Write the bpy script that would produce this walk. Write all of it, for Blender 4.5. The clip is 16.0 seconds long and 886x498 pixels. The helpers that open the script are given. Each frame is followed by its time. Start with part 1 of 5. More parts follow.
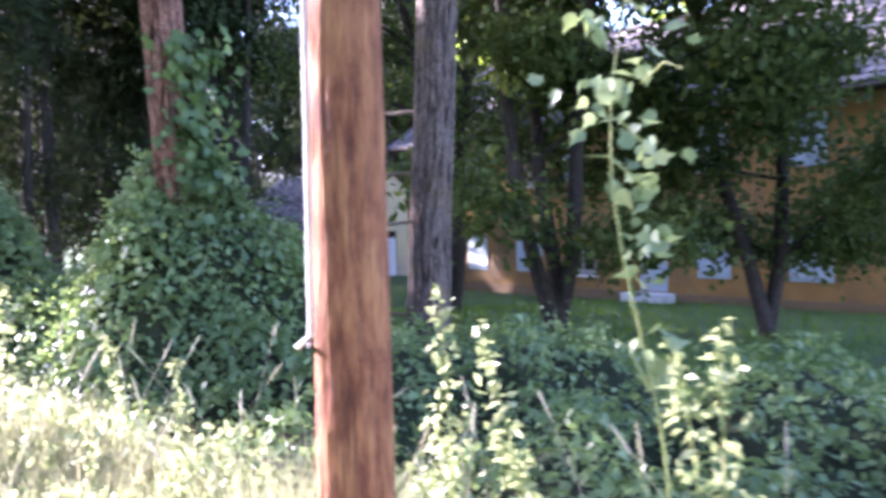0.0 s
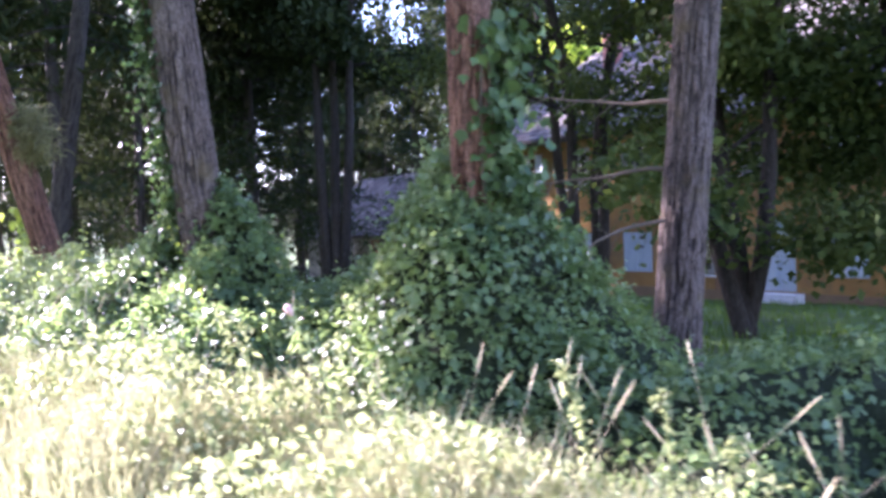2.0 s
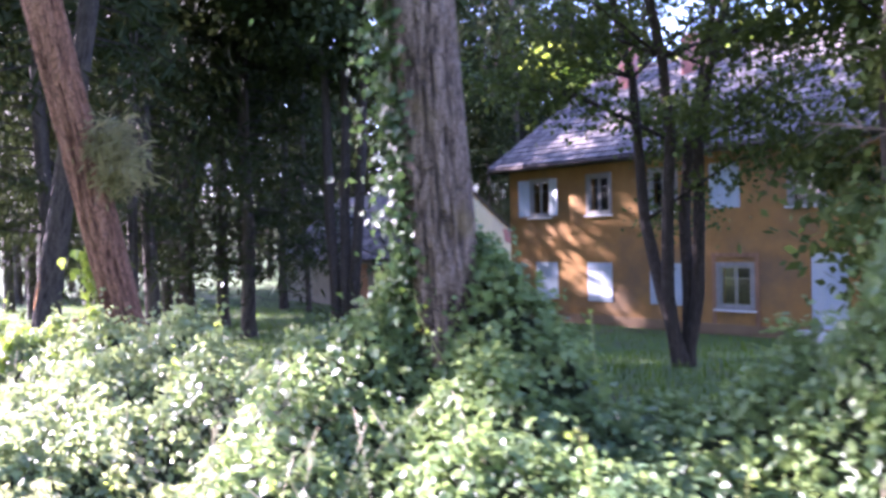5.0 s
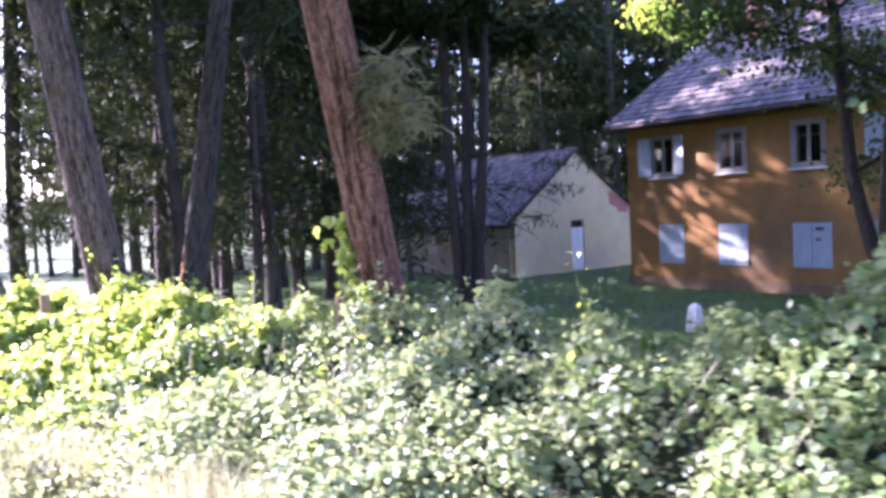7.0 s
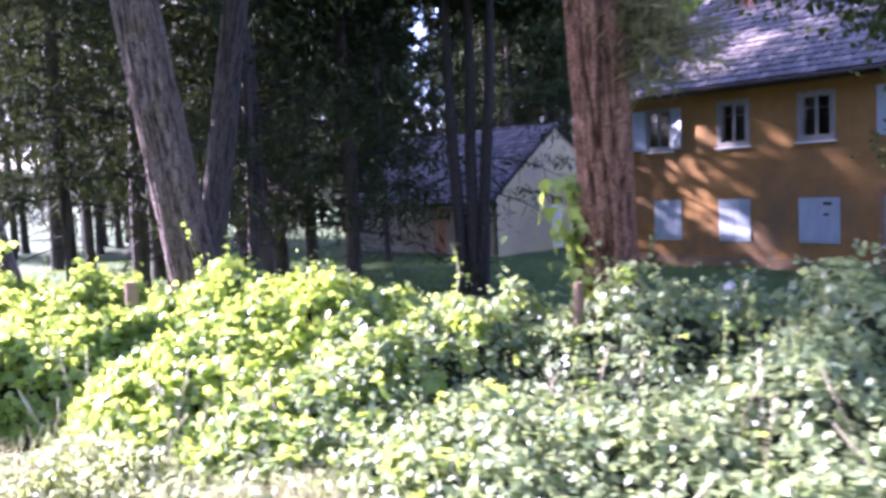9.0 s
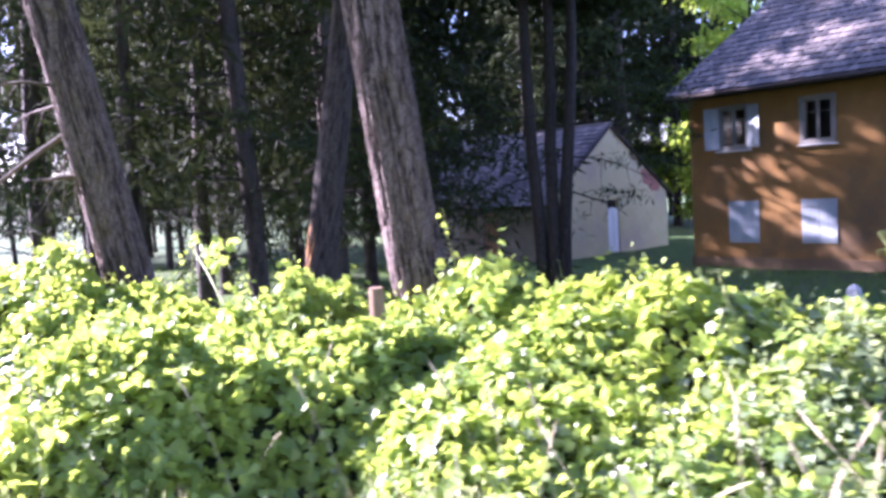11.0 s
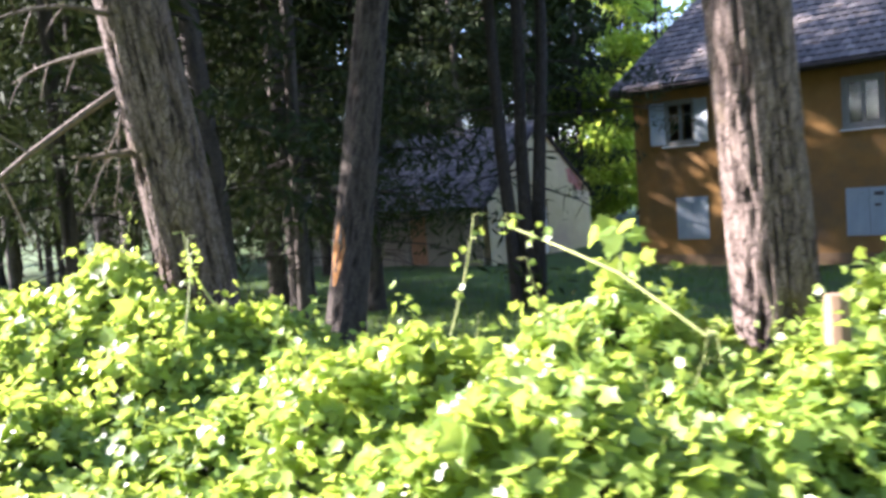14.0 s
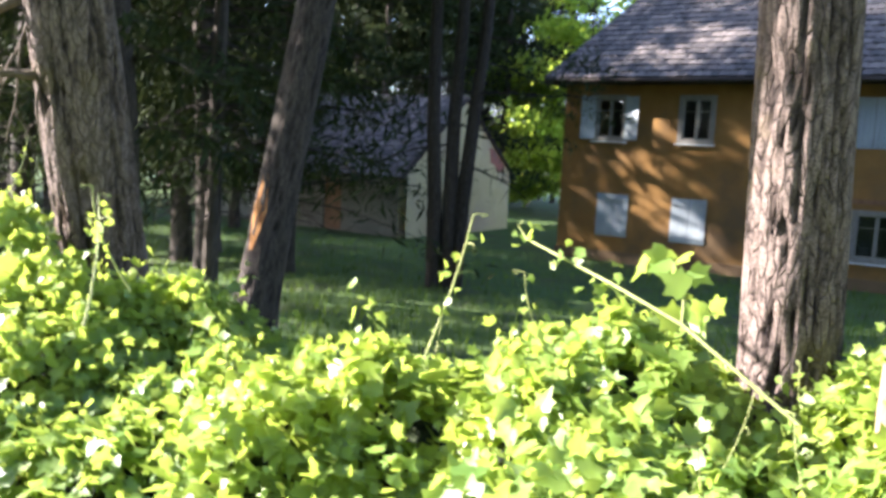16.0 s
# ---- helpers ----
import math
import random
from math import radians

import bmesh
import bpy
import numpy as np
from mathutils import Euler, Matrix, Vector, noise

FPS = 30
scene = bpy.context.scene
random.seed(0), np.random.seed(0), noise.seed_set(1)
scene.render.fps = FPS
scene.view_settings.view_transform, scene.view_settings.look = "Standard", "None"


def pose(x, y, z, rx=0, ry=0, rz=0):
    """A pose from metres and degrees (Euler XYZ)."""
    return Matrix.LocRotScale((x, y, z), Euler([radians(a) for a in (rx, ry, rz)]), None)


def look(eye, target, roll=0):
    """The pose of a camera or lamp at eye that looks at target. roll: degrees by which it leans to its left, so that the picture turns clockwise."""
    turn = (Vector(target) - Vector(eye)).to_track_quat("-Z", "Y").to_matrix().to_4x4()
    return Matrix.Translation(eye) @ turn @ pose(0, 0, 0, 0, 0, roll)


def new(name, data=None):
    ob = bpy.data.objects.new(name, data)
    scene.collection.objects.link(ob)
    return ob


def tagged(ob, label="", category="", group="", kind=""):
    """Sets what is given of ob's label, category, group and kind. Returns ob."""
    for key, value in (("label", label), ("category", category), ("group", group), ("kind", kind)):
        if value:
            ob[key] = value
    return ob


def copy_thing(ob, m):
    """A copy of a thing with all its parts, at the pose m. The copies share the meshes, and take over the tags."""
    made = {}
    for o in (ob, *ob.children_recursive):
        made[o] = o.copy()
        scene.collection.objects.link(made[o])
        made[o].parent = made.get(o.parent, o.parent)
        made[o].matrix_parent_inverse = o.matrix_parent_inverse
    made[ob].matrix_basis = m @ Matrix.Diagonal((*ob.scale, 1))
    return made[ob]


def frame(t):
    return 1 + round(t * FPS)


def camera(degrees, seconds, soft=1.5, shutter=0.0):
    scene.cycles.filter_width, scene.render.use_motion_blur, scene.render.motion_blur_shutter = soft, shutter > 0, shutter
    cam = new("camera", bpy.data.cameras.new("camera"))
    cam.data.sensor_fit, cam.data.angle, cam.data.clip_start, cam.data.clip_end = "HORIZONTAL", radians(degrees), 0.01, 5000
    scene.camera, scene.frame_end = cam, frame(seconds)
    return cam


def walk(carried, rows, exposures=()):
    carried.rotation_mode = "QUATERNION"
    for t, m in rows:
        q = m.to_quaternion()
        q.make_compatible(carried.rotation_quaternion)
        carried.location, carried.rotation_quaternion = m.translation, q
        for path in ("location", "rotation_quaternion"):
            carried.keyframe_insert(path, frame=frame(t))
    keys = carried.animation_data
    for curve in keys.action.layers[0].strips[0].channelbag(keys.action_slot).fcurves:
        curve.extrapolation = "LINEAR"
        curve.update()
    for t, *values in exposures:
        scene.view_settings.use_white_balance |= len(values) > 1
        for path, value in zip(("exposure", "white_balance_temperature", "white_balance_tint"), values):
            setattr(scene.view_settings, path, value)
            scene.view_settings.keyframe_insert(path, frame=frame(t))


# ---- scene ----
cam = camera(57.2, 16.0, soft=3.3, shutter=0.5)
PATH = [
    (0, (26.337, -20.53, 2.613), (24.814, -19.236, 2.545), -1.7),
    (0.1, (26.263, -20.513, 2.598), (24.721, -19.241, 2.538), -1.8),
    (0.5, (25.918, -20.767, 2.606), (24.354, -19.523, 2.533), -0.5),
    (1, (25.557, -21.103, 2.685), (24.008, -19.844, 2.564), -2.8),
    (1.5, (25.169, -21.317, 2.662), (23.599, -20.081, 2.571), -3.8),
    (2, (24.739, -21.529, 2.687), (23.136, -20.335, 2.622), -2.3),
    (2.5, (24.301, -21.754, 2.69), (22.721, -20.529, 2.633), -3.7),
    (3, (23.819, -21.964, 2.674), (22.264, -20.707, 2.626), -4.2),
    (3.1, (23.719, -22.017, 2.682), (22.183, -20.737, 2.642), -3.7),
    (3.2, (23.634, -22.021, 2.68), (22.107, -20.729, 2.645), -2.7),
    (5.5, (20.954, -22.244, 3.169), (19.44, -20.938, 3.139), -1.3),
    (6, (20.391, -22.452, 3.104), (18.825, -21.211, 3.041), -1.3),
    (6.5, (19.869, -22.685, 3.118), (18.272, -21.487, 3.002), -2.4),
    (7, (19.313, -22.85, 3.116), (17.713, -21.654, 3.01), -2.8),
    (7.5, (18.767, -23.124, 3.087), (17.213, -21.877, 2.911), -4.2),
    (8, (18.19, -23.273, 3.075), (16.583, -22.086, 2.984), -5.0),
    (8.5, (17.601, -23.399, 3.033), (16.045, -22.148, 2.912), -2.5),
    (9, (17.022, -23.543, 3.093), (15.53, -22.221, 2.928), -2.9),
    (9.5, (16.445, -23.68, 3.06), (14.956, -22.351, 2.93), -2.8),
    (10, (15.864, -23.854, 3.029), (14.386, -22.516, 2.874), -3.4),
    (10.2, (15.667, -23.913, 3.034), (14.153, -22.613, 2.903), -3.5),
    (12.5, (13.34, -24.54, 2.983), (11.936, -23.126, 2.815), -4.0),
    (13, (12.775, -24.552, 2.969), (11.456, -23.054, 2.849), -4.6),
    (13.5, (12.25, -24.548, 2.969), (11.04, -22.963, 2.819), -3.8),
    (13.6, (12.15, -24.558, 2.969), (10.95, -22.965, 2.818), -2.8),
    (14, (11.767, -24.54, 2.977), (10.503, -22.998, 2.828), -4.5),
    (14.5, (11.36, -24.456, 3.024), (10.102, -22.915, 2.814), -2.7),
    (15, (11.077, -24.536, 3.087), (9.978, -22.87, 2.965), -1.1),
    (15.5, (11.053, -24.42, 3.053), (10.009, -22.72, 2.908), 0.0),
    (16, (11.118, -24.174, 3.051), (10.046, -22.502, 2.82), 2.9),
]

EXPO = [(0, 3.75, 5450, 42), (3.2, 3.45, 5450, 44), (5.5, 3.85, 5450, 52), (7.5, 3.35, 5350, 54), (10.2, 3.25, 5250, 54), (12.5, 3.1, 5550, 36), (16, 2.95, 5900, 20)]
walk(cam, [(t, look(*p)) for t, *p in PATH], EXPO)

# ---- world, sun ----
SUN_AZ = (-0.927, -0.375)          # horizontal way to the sun
SUN_EL = 28.0
world = bpy.data.worlds.new("sky")
scene.world = world
world.use_nodes = True
wn = world.node_tree
sky = wn.nodes.new("ShaderNodeTexSky")
sky.sky_type = "NISHITA"
sky.sun_disc = False
sky.sun_elevation = radians(SUN_EL)
sky.sun_rotation = math.atan2(SUN_AZ[0], SUN_AZ[1])
bgn = wn.nodes["Background"]
bgn.inputs[1].default_value = 0.1
wn.links.new(sky.outputs[0], bgn.inputs[0])
sun = new("sun", bpy.data.lights.new("sun", "SUN"))
sun.data.energy = 5.0
sun.data.angle = radians(0.6)
sun.data.color = (1.0, 0.92, 0.8)
sd = Vector((SUN_AZ[0] * math.cos(radians(SUN_EL)), SUN_AZ[1] * math.cos(radians(SUN_EL)), math.sin(radians(SUN_EL))))
sun.matrix_world = look(sd * 60, (0, 0, 0))

# ---- materials ----
def nodes_of(name):
    m = bpy.data.materials.new(name)
    m.use_nodes = True
    return m, m.node_tree, m.node_tree.nodes["Principled BSDF"]


def add(nt, kind, **inputs):
    n = nt.nodes.new(kind)
    for k, v in inputs.items():
        n.inputs[k.replace("_", " ")].default_value = v
    return n


def ramp(nt, fac, stops):
    r = nt.nodes.new("ShaderNodeValToRGB")
    r.color_ramp.elements[0].position, r.color_ramp.elements[0].color = stops[0][0], (*stops[0][1], 1)
    r.color_ramp.elements[1].position, r.color_ramp.elements[1].color = stops[-1][0], (*stops[-1][1], 1)
    for pos, col in stops[1:-1]:
        e = r.color_ramp.elements.new(pos)
        e.color = (*col, 1)
    nt.links.new(fac, r.inputs[0])
    return r.outputs[0]


def mixc(nt, fac, a, b, mode="MIX"):
    n = nt.nodes.new("ShaderNodeMix")
    n.data_type, n.blend_type = "RGBA", mode
    for v, i in ((fac, 0), (a, 6), (b, 7)):
        if isinstance(v, (int, float)):
            n.inputs[i].default_value = v
        elif isinstance(v, tuple):
            n.inputs[i].default_value = (*v, 1)
        else:
            nt.links.new(v, n.inputs[i])
    return n.outputs[2]


def coords(nt, scale=(1, 1, 1)):
    t = nt.nodes.new("ShaderNodeTexCoord")
    m = nt.nodes.new("ShaderNodeMapping")
    m.inputs["Scale"].default_value = scale
    nt.links.new(t.outputs["Object"], m.inputs[0])
    return m.outputs[0]


def tex(nt, vec, scale, detail=4, rough=0.6):
    n = add(nt, "ShaderNodeTexNoise", Scale=scale, Detail=detail, Roughness=rough)
    nt.links.new(vec, n.inputs["Vector"])
    return n.outputs["Fac"]


def bump(nt, bsdf, height, strength, distance=0.02):
    b = add(nt, "ShaderNodeBump", Strength=strength, Distance=distance)
    nt.links.new(height, b.inputs["Height"])
    nt.links.new(b.outputs[0], bsdf.inputs["Normal"])


def surface(name, stops, scale=6.0, grain=60.0, rough=0.85, bumps=0.4, dist=0.02, stretch=(1, 1, 1), dirt=None, spec=0.3):
    """Two scales of noise through a colour ramp, with fine relief."""
    m, nt, b = nodes_of(name)
    v = coords(nt, stretch)
    big, fine = tex(nt, v, scale, 5), tex(nt, v, grain, 3)
    f = nt.nodes.new("ShaderNodeMath")
    f.operation = "MULTIPLY_ADD"
    f.inputs[1].default_value, f.inputs[2].default_value = 0.45, 0.0
    nt.links.new(fine, f.inputs[0])
    g = nt.nodes.new("ShaderNodeMath")
    g.operation = "MULTIPLY_ADD"
    g.inputs[1].default_value = 0.6
    nt.links.new(big, g.inputs[0])
    nt.links.new(f.outputs[0], g.inputs[2])
    col = ramp(nt, g.outputs[0], stops)
    if dirt:
        d = tex(nt, v, scale * 0.23, 6, 0.7)
        mask = ramp(nt, d, [(0.48, (0, 0, 0)), (0.66, (1, 1, 1))])
        col = mixc(nt, mask, col, dirt)
    nt.links.new(col, b.inputs["Base Color"])
    b.inputs["Roughness"].default_value = rough
    b.inputs["Specular IOR Level"].default_value = spec
    bump(nt, b, g.outputs[0], bumps, dist)
    return m


def leaf_material(name, stops, through_col, gloss=0.35, rough=0.45, part_through=0.45):
    """Thin leaves: diffuse front, light passing through, a waxy sheen; each leaf a little different."""
    m, nt, b = nodes_of(name)
    geo = nt.nodes.new("ShaderNodeNewGeometry")
    col = ramp(nt, geo.outputs["Random Per Island"], stops)
    v = coords(nt)
    patch = tex(nt, v, 0.9, 3)
    col = mixc(nt, ramp(nt, patch, [(0.35, (0, 0, 0)), (0.7, (0.5, 0.5, 0.5))]), col, through_col)
    nt.links.new(col, b.inputs["Base Color"])
    b.inputs["Roughness"].default_value = rough
    b.inputs["Specular IOR Level"].default_value = gloss
    tr = nt.nodes.new("ShaderNodeBsdfTranslucent")
    tc = mixc(nt, 0.5, col, through_col)
    nt.links.new(tc, tr.inputs[0])
    mx = nt.nodes.new("ShaderNodeMixShader")
    mx.inputs[0].default_value = part_through
    nt.links.new(b.outputs[0], mx.inputs[1])
    nt.links.new(tr.outputs[0], mx.inputs[2])
    nt.links.new(mx.outputs[0], nt.nodes["Material Output"].inputs[0])
    return m


def bark_material(name, groove, plate, flake, lichen=None, cells=24.0):
    """Bark: the colour follows the furrows, which the attribute 'ridge' of the trunk gives, with grain and lichen."""
    m, nt, b = nodes_of(name)
    at = nt.nodes.new("ShaderNodeAttribute")
    at.attribute_name = "ridge"
    v = coords(nt, (1, 1, 0.3))
    n1, n2 = tex(nt, v, 22, 5), tex(nt, coords(nt), 90, 3)
    warp = add(nt, "ShaderNodeTexNoise", Scale=7.0, Detail=3.0)
    nt.links.new(v, warp.inputs["Vector"])
    vm = nt.nodes.new("ShaderNodeVectorMath")
    vm.operation = "MULTIPLY_ADD"
    vm.inputs[1].default_value = (0.16, 0.16, 0.16)
    nt.links.new(warp.outputs["Color"], vm.inputs[0])
    nt.links.new(v, vm.inputs[2])
    vor = add(nt, "ShaderNodeTexVoronoi", Scale=cells)
    vor.feature = "DISTANCE_TO_EDGE"
    nt.links.new(vm.outputs[0], vor.inputs["Vector"])
    edge = ramp(nt, vor.outputs["Distance"], [(0.0, (0.4, 0.4, 0.4)), (0.12, (1, 1, 1))])
    col = ramp(nt, at.outputs["Fac"], [(0.35, groove), (0.66, plate), (1.0, flake)])
    col = mixc(nt, ramp(nt, n1, [(0.42, (0, 0, 0)), (0.72, (0.75, 0.75, 0.75))]), col, flake)
    col = mixc(nt, ramp(nt, n2, [(0.34, (0.7, 0.7, 0.7)), (0.56, (0, 0, 0))]), col, groove)
    col = mixc(nt, edge, groove, col)
    if lichen:
        n3 = tex(nt, coords(nt), 3.1, 5)
        col = mixc(nt, ramp(nt, n3, [(0.55, (0, 0, 0)), (0.68, (0.5, 0.5, 0.5))]), col, lichen)
    nt.links.new(col, b.inputs["Base Color"])
    b.inputs["Roughness"].default_value = 0.9
    b.inputs["Specular IOR Level"].default_value = 0.2
    hsum = nt.nodes.new("ShaderNodeMath")
    hsum.operation = "MULTIPLY_ADD"
    hsum.inputs[1].default_value = 0.45
    nt.links.new(n1, hsum.inputs[0])
    nt.links.new(edge, hsum.inputs[2])
    bump(nt, b, hsum.outputs[0], 0.9, 0.014)
    return m


M_GROUND = surface("earth_and_grass", [(0.3, (0.03, 0.055, 0.01)), (0.55, (0.05, 0.095, 0.016)), (0.8, (0.09, 0.14, 0.028))], 2.2, 45, 0.95, 0.8, 0.05, dirt=(0.05, 0.06, 0.022))
M_BARK_RED = bark_material("pine_bark_red", (0.035, 0.017, 0.012), (0.15, 0.07, 0.048), (0.29, 0.155, 0.105))
M_BARK_GREY = bark_material("pine_bark_grey", (0.022, 0.017, 0.014), (0.085, 0.062, 0.05), (0.2, 0.152, 0.125), (0.13, 0.1, 0.04))
M_BARK_DARK = bark_material("bark_dark", (0.02, 0.016, 0.012), (0.06, 0.048, 0.038), (0.11, 0.09, 0.07))
M_TWIG = surface("twig", [(0.3, (0.06, 0.045, 0.03)), (0.7, (0.16, 0.12, 0.08))], 20, 90, 0.85)
M_STEM = surface("green_stem", [(0.3, (0.16, 0.2, 0.05)), (0.7, (0.34, 0.36, 0.12))], 20, 90, 0.6)
M_VINE = leaf_material("vine_leaves", [(0, (0.075, 0.125, 0.05)), (0.55, (0.14, 0.21, 0.09)), (1, (0.25, 0.31, 0.14))], (0.36, 0.42, 0.15), 0.8, 0.45)
M_VINE_Y = leaf_material("young_vine_leaves", [(0, (0.09, 0.17, 0.035)), (0.5, (0.17, 0.28, 0.065)), (1, (0.3, 0.39, 0.09))], (0.52, 0.62, 0.07), 0.55, 0.42, 0.52)
M_IVY = leaf_material("ivy_leaves", [(0, (0.055, 0.105, 0.042)), (0.6, (0.095, 0.16, 0.06)), (1, (0.18, 0.25, 0.095))], (0.28, 0.37, 0.1), 0.5, 0.42, 0.42)
# darker copy of the ivy colours, so that trunk ivy reads as shaded
M_IVY_SHADE = leaf_material("trunk_ivy_shaded", [(0, (0.028, 0.06, 0.022)), (0.6, (0.045, 0.09, 0.032)), (1, (0.08, 0.13, 0.045))], (0.14, 0.22, 0.05), 0.4, 0.45, 0.35)
# dark needle colour carries the wood's shade, the pale copy carries sunlight
M_NEEDLE_SHADE = leaf_material("shade_dark_needles", [(0, (0.014, 0.022, 0.01)), (0.6, (0.022, 0.035, 0.013)), (1, (0.04, 0.052, 0.02))], (0.06, 0.075, 0.022), 0.08, 0.8, 0.15)
M_NEEDLE_SUN = leaf_material("sun_paled_needles", [(0, (0.11, 0.115, 0.045)), (1, (0.24, 0.22, 0.1))], (0.3, 0.28, 0.12), 0.3, 0.5, 0.35)
# two leaf colours: one brightened for sun, one darkened for shade
M_BROAD_LIT = leaf_material("broad_leaves_sunlit", [(0, (0.13, 0.23, 0.025)), (0.6, (0.21, 0.34, 0.04)), (1, (0.34, 0.44, 0.07))], (0.56, 0.66, 0.07), 0.3, 0.5, 0.55)
M_BROAD_SHADE = leaf_material("broad_leaves_shaded", [(0, (0.022, 0.042, 0.013)), (0.6, (0.036, 0.062, 0.017)), (1, (0.07, 0.1, 0.025))], (0.13, 0.16, 0.03), 0.12, 0.7, 0.3)
M_GRASS = leaf_material("dry_grass", [(0, (0.12, 0.14, 0.05)), (0.5, (0.24, 0.24, 0.115)), (1, (0.4, 0.37, 0.22))], (0.38, 0.37, 0.19), 0.3, 0.5, 0.4)
M_WEED = leaf_material("weed_leaves", [(0, (0.12, 0.17, 0.05)), (0.6, (0.2, 0.25, 0.08)), (1, (0.38, 0.39, 0.22))], (0.42, 0.44, 0.2), 0.35, 0.45, 0.4)
M_LAWN = leaf_material("lawn_grass", [(0, (0.03, 0.062, 0.008)), (0.6, (0.052, 0.105, 0.014)), (1, (0.1, 0.155, 0.02))], (0.2, 0.3, 0.03), 0.1, 0.7, 0.4)
M_SEED = surface("seed_head", [(0.3, (0.32, 0.27, 0.15)), (0.7, (0.52, 0.46, 0.3))], 60, 200, 0.9)
M_BLOSSOM = surface("thistle_flower", [(0.3, (0.5, 0.26, 0.24)), (0.7, (0.72, 0.5, 0.42))], 60, 200, 0.8)
# near-black colour of the hedge filler, in place of shade between leaves
M_CORE = surface("hedge_shade_filler", [(0.3, (0.012, 0.018, 0.006)), (0.7, (0.035, 0.05, 0.015))], 9, 50, 0.95, 1.0, 0.1)
M_OCHRE = surface("ochre_plaster", [(0.3, (0.19, 0.095, 0.024)), (0.55, (0.25, 0.132, 0.036)), (0.8, (0.32, 0.185, 0.06))], 1.4, 40, 0.92, 0.3, 0.01, dirt=(0.15, 0.095, 0.045))
# cream plaster, warmed in colour for light bounced off the sunlit grass
M_CREAM = surface("cream_plaster", [(0.3, (0.44, 0.38, 0.2)), (0.8, (0.58, 0.51, 0.3))], 1.6, 40, 0.92, 0.3, 0.01, dirt=(0.42, 0.34, 0.24))
# stained plaster, its whole colour darkened for the conifers' shade
M_SHADED_WALL = surface("stained_plaster_shaded", [(0.3, (0.13, 0.125, 0.1)), (0.8, (0.23, 0.215, 0.175))], 1.2, 40, 0.92, 0.3, 0.01, dirt=(0.14, 0.12, 0.09))
M_PLINTH = surface("stained_plinth", [(0.3, (0.13, 0.085, 0.045)), (0.8, (0.21, 0.135, 0.07))], 2, 40, 0.95)
M_SHUTTER = surface("pale_blue_paint", [(0.3, (0.24, 0.28, 0.29)), (0.7, (0.36, 0.4, 0.41))], 5, 70, 0.6, 0.25, 0.006, (1, 1, 0.25), (0.36, 0.38, 0.36))
M_WINFRAME = surface("old_white_paint", [(0.3, (0.13, 0.12, 0.1)), (0.7, (0.24, 0.225, 0.19))], 9, 80, 0.6, 0.25, 0.005)
M_WOODBROWN = surface("brown_wood", [(0.3, (0.12, 0.06, 0.03)), (0.7, (0.26, 0.14, 0.07))], 7, 80, 0.7, 0.3, 0.006, (1, 1, 0.2))
M_DARKWOOD = surface("eave_boards", [(0.3, (0.035, 0.028, 0.022)), (0.7, (0.08, 0.06, 0.05))], 7, 60, 0.85)
M_CHIMNEY = surface("chimney_brick", [(0.3, (0.24, 0.09, 0.07)), (0.7, (0.4, 0.17, 0.13))], 8, 60, 0.9, dirt=(0.2, 0.14, 0.12))
M_POST = surface("grey_fence_post", [(0.3, (0.16, 0.1, 0.06)), (0.7, (0.32, 0.22, 0.14))], 9, 60, 0.9, 0.6, 0.01, (1, 1, 0.15))
M_CONCRETE = surface("pale_concrete", [(0.3, (0.42, 0.41, 0.38)), (0.7, (0.62, 0.61, 0.57))], 7, 60, 0.9)
M_CONDUIT = surface("white_plastic", [(0.3, (0.72, 0.71, 0.68)), (0.7, (0.82, 0.81, 0.79))], 6, 90, 0.45, 0.1, 0.002)
M_PALEDOOR = surface("chalky_white_paint", [(0.3, (0.55, 0.55, 0.52)), (0.7, (0.75, 0.75, 0.71))], 7, 70, 0.7, 0.3, 0.006, (1, 1, 0.2))
# near-black room colour that holds the dimness behind the openings
M_ROOM_SHADE = surface("unlit_room_shade", [(0.3, (0.03, 0.028, 0.025)), (0.7, (0.07, 0.06, 0.05))], 3, 30, 0.95)
M_HILL = surface("wooded_hill", [(0.3, (0.05, 0.08, 0.03)), (0.55, (0.1, 0.13, 0.05)), (0.8, (0.19, 0.17, 0.09))], 0.06, 0.5, 0.95, 1.0, 3.0)


def tile_material():
    m, nt, b = nodes_of("clay_roof_tile")
    oi = nt.nodes.new("ShaderNodeObjectInfo")
    geo = nt.nodes.new("ShaderNodeNewGeometry")
    mx = nt.nodes.new("ShaderNodeMath")
    mx.operation = "ADD"
    nt.links.new(oi.outputs["Random"], mx.inputs[0])
    nt.links.new(geo.outputs["Random Per Island"], mx.inputs[1])
    fr = nt.nodes.new("ShaderNodeMath")
    fr.operation = "FRACT"
    nt.links.new(mx.outputs[0], fr.inputs[0])
    col = ramp(nt, fr.outputs[0], [(0, (0.055, 0.048, 0.044)), (0.5, (0.105, 0.088, 0.078)), (1, (0.18, 0.15, 0.13))])
    n = tex(nt, coords(nt), 2.0, 5)
    col = mixc(nt, ramp(nt, n, [(0.45, (0, 0, 0)), (0.7, (0.7, 0.7, 0.7))]), col, (0.07, 0.065, 0.06))
    nt.links.new(col, b.inputs["Base Color"])
    b.inputs["Roughness"].default_value = 0.92
    bump(nt, b, tex(nt, coords(nt), 60, 3), 0.3, 0.005)
    return m


M_TILE = tile_material()


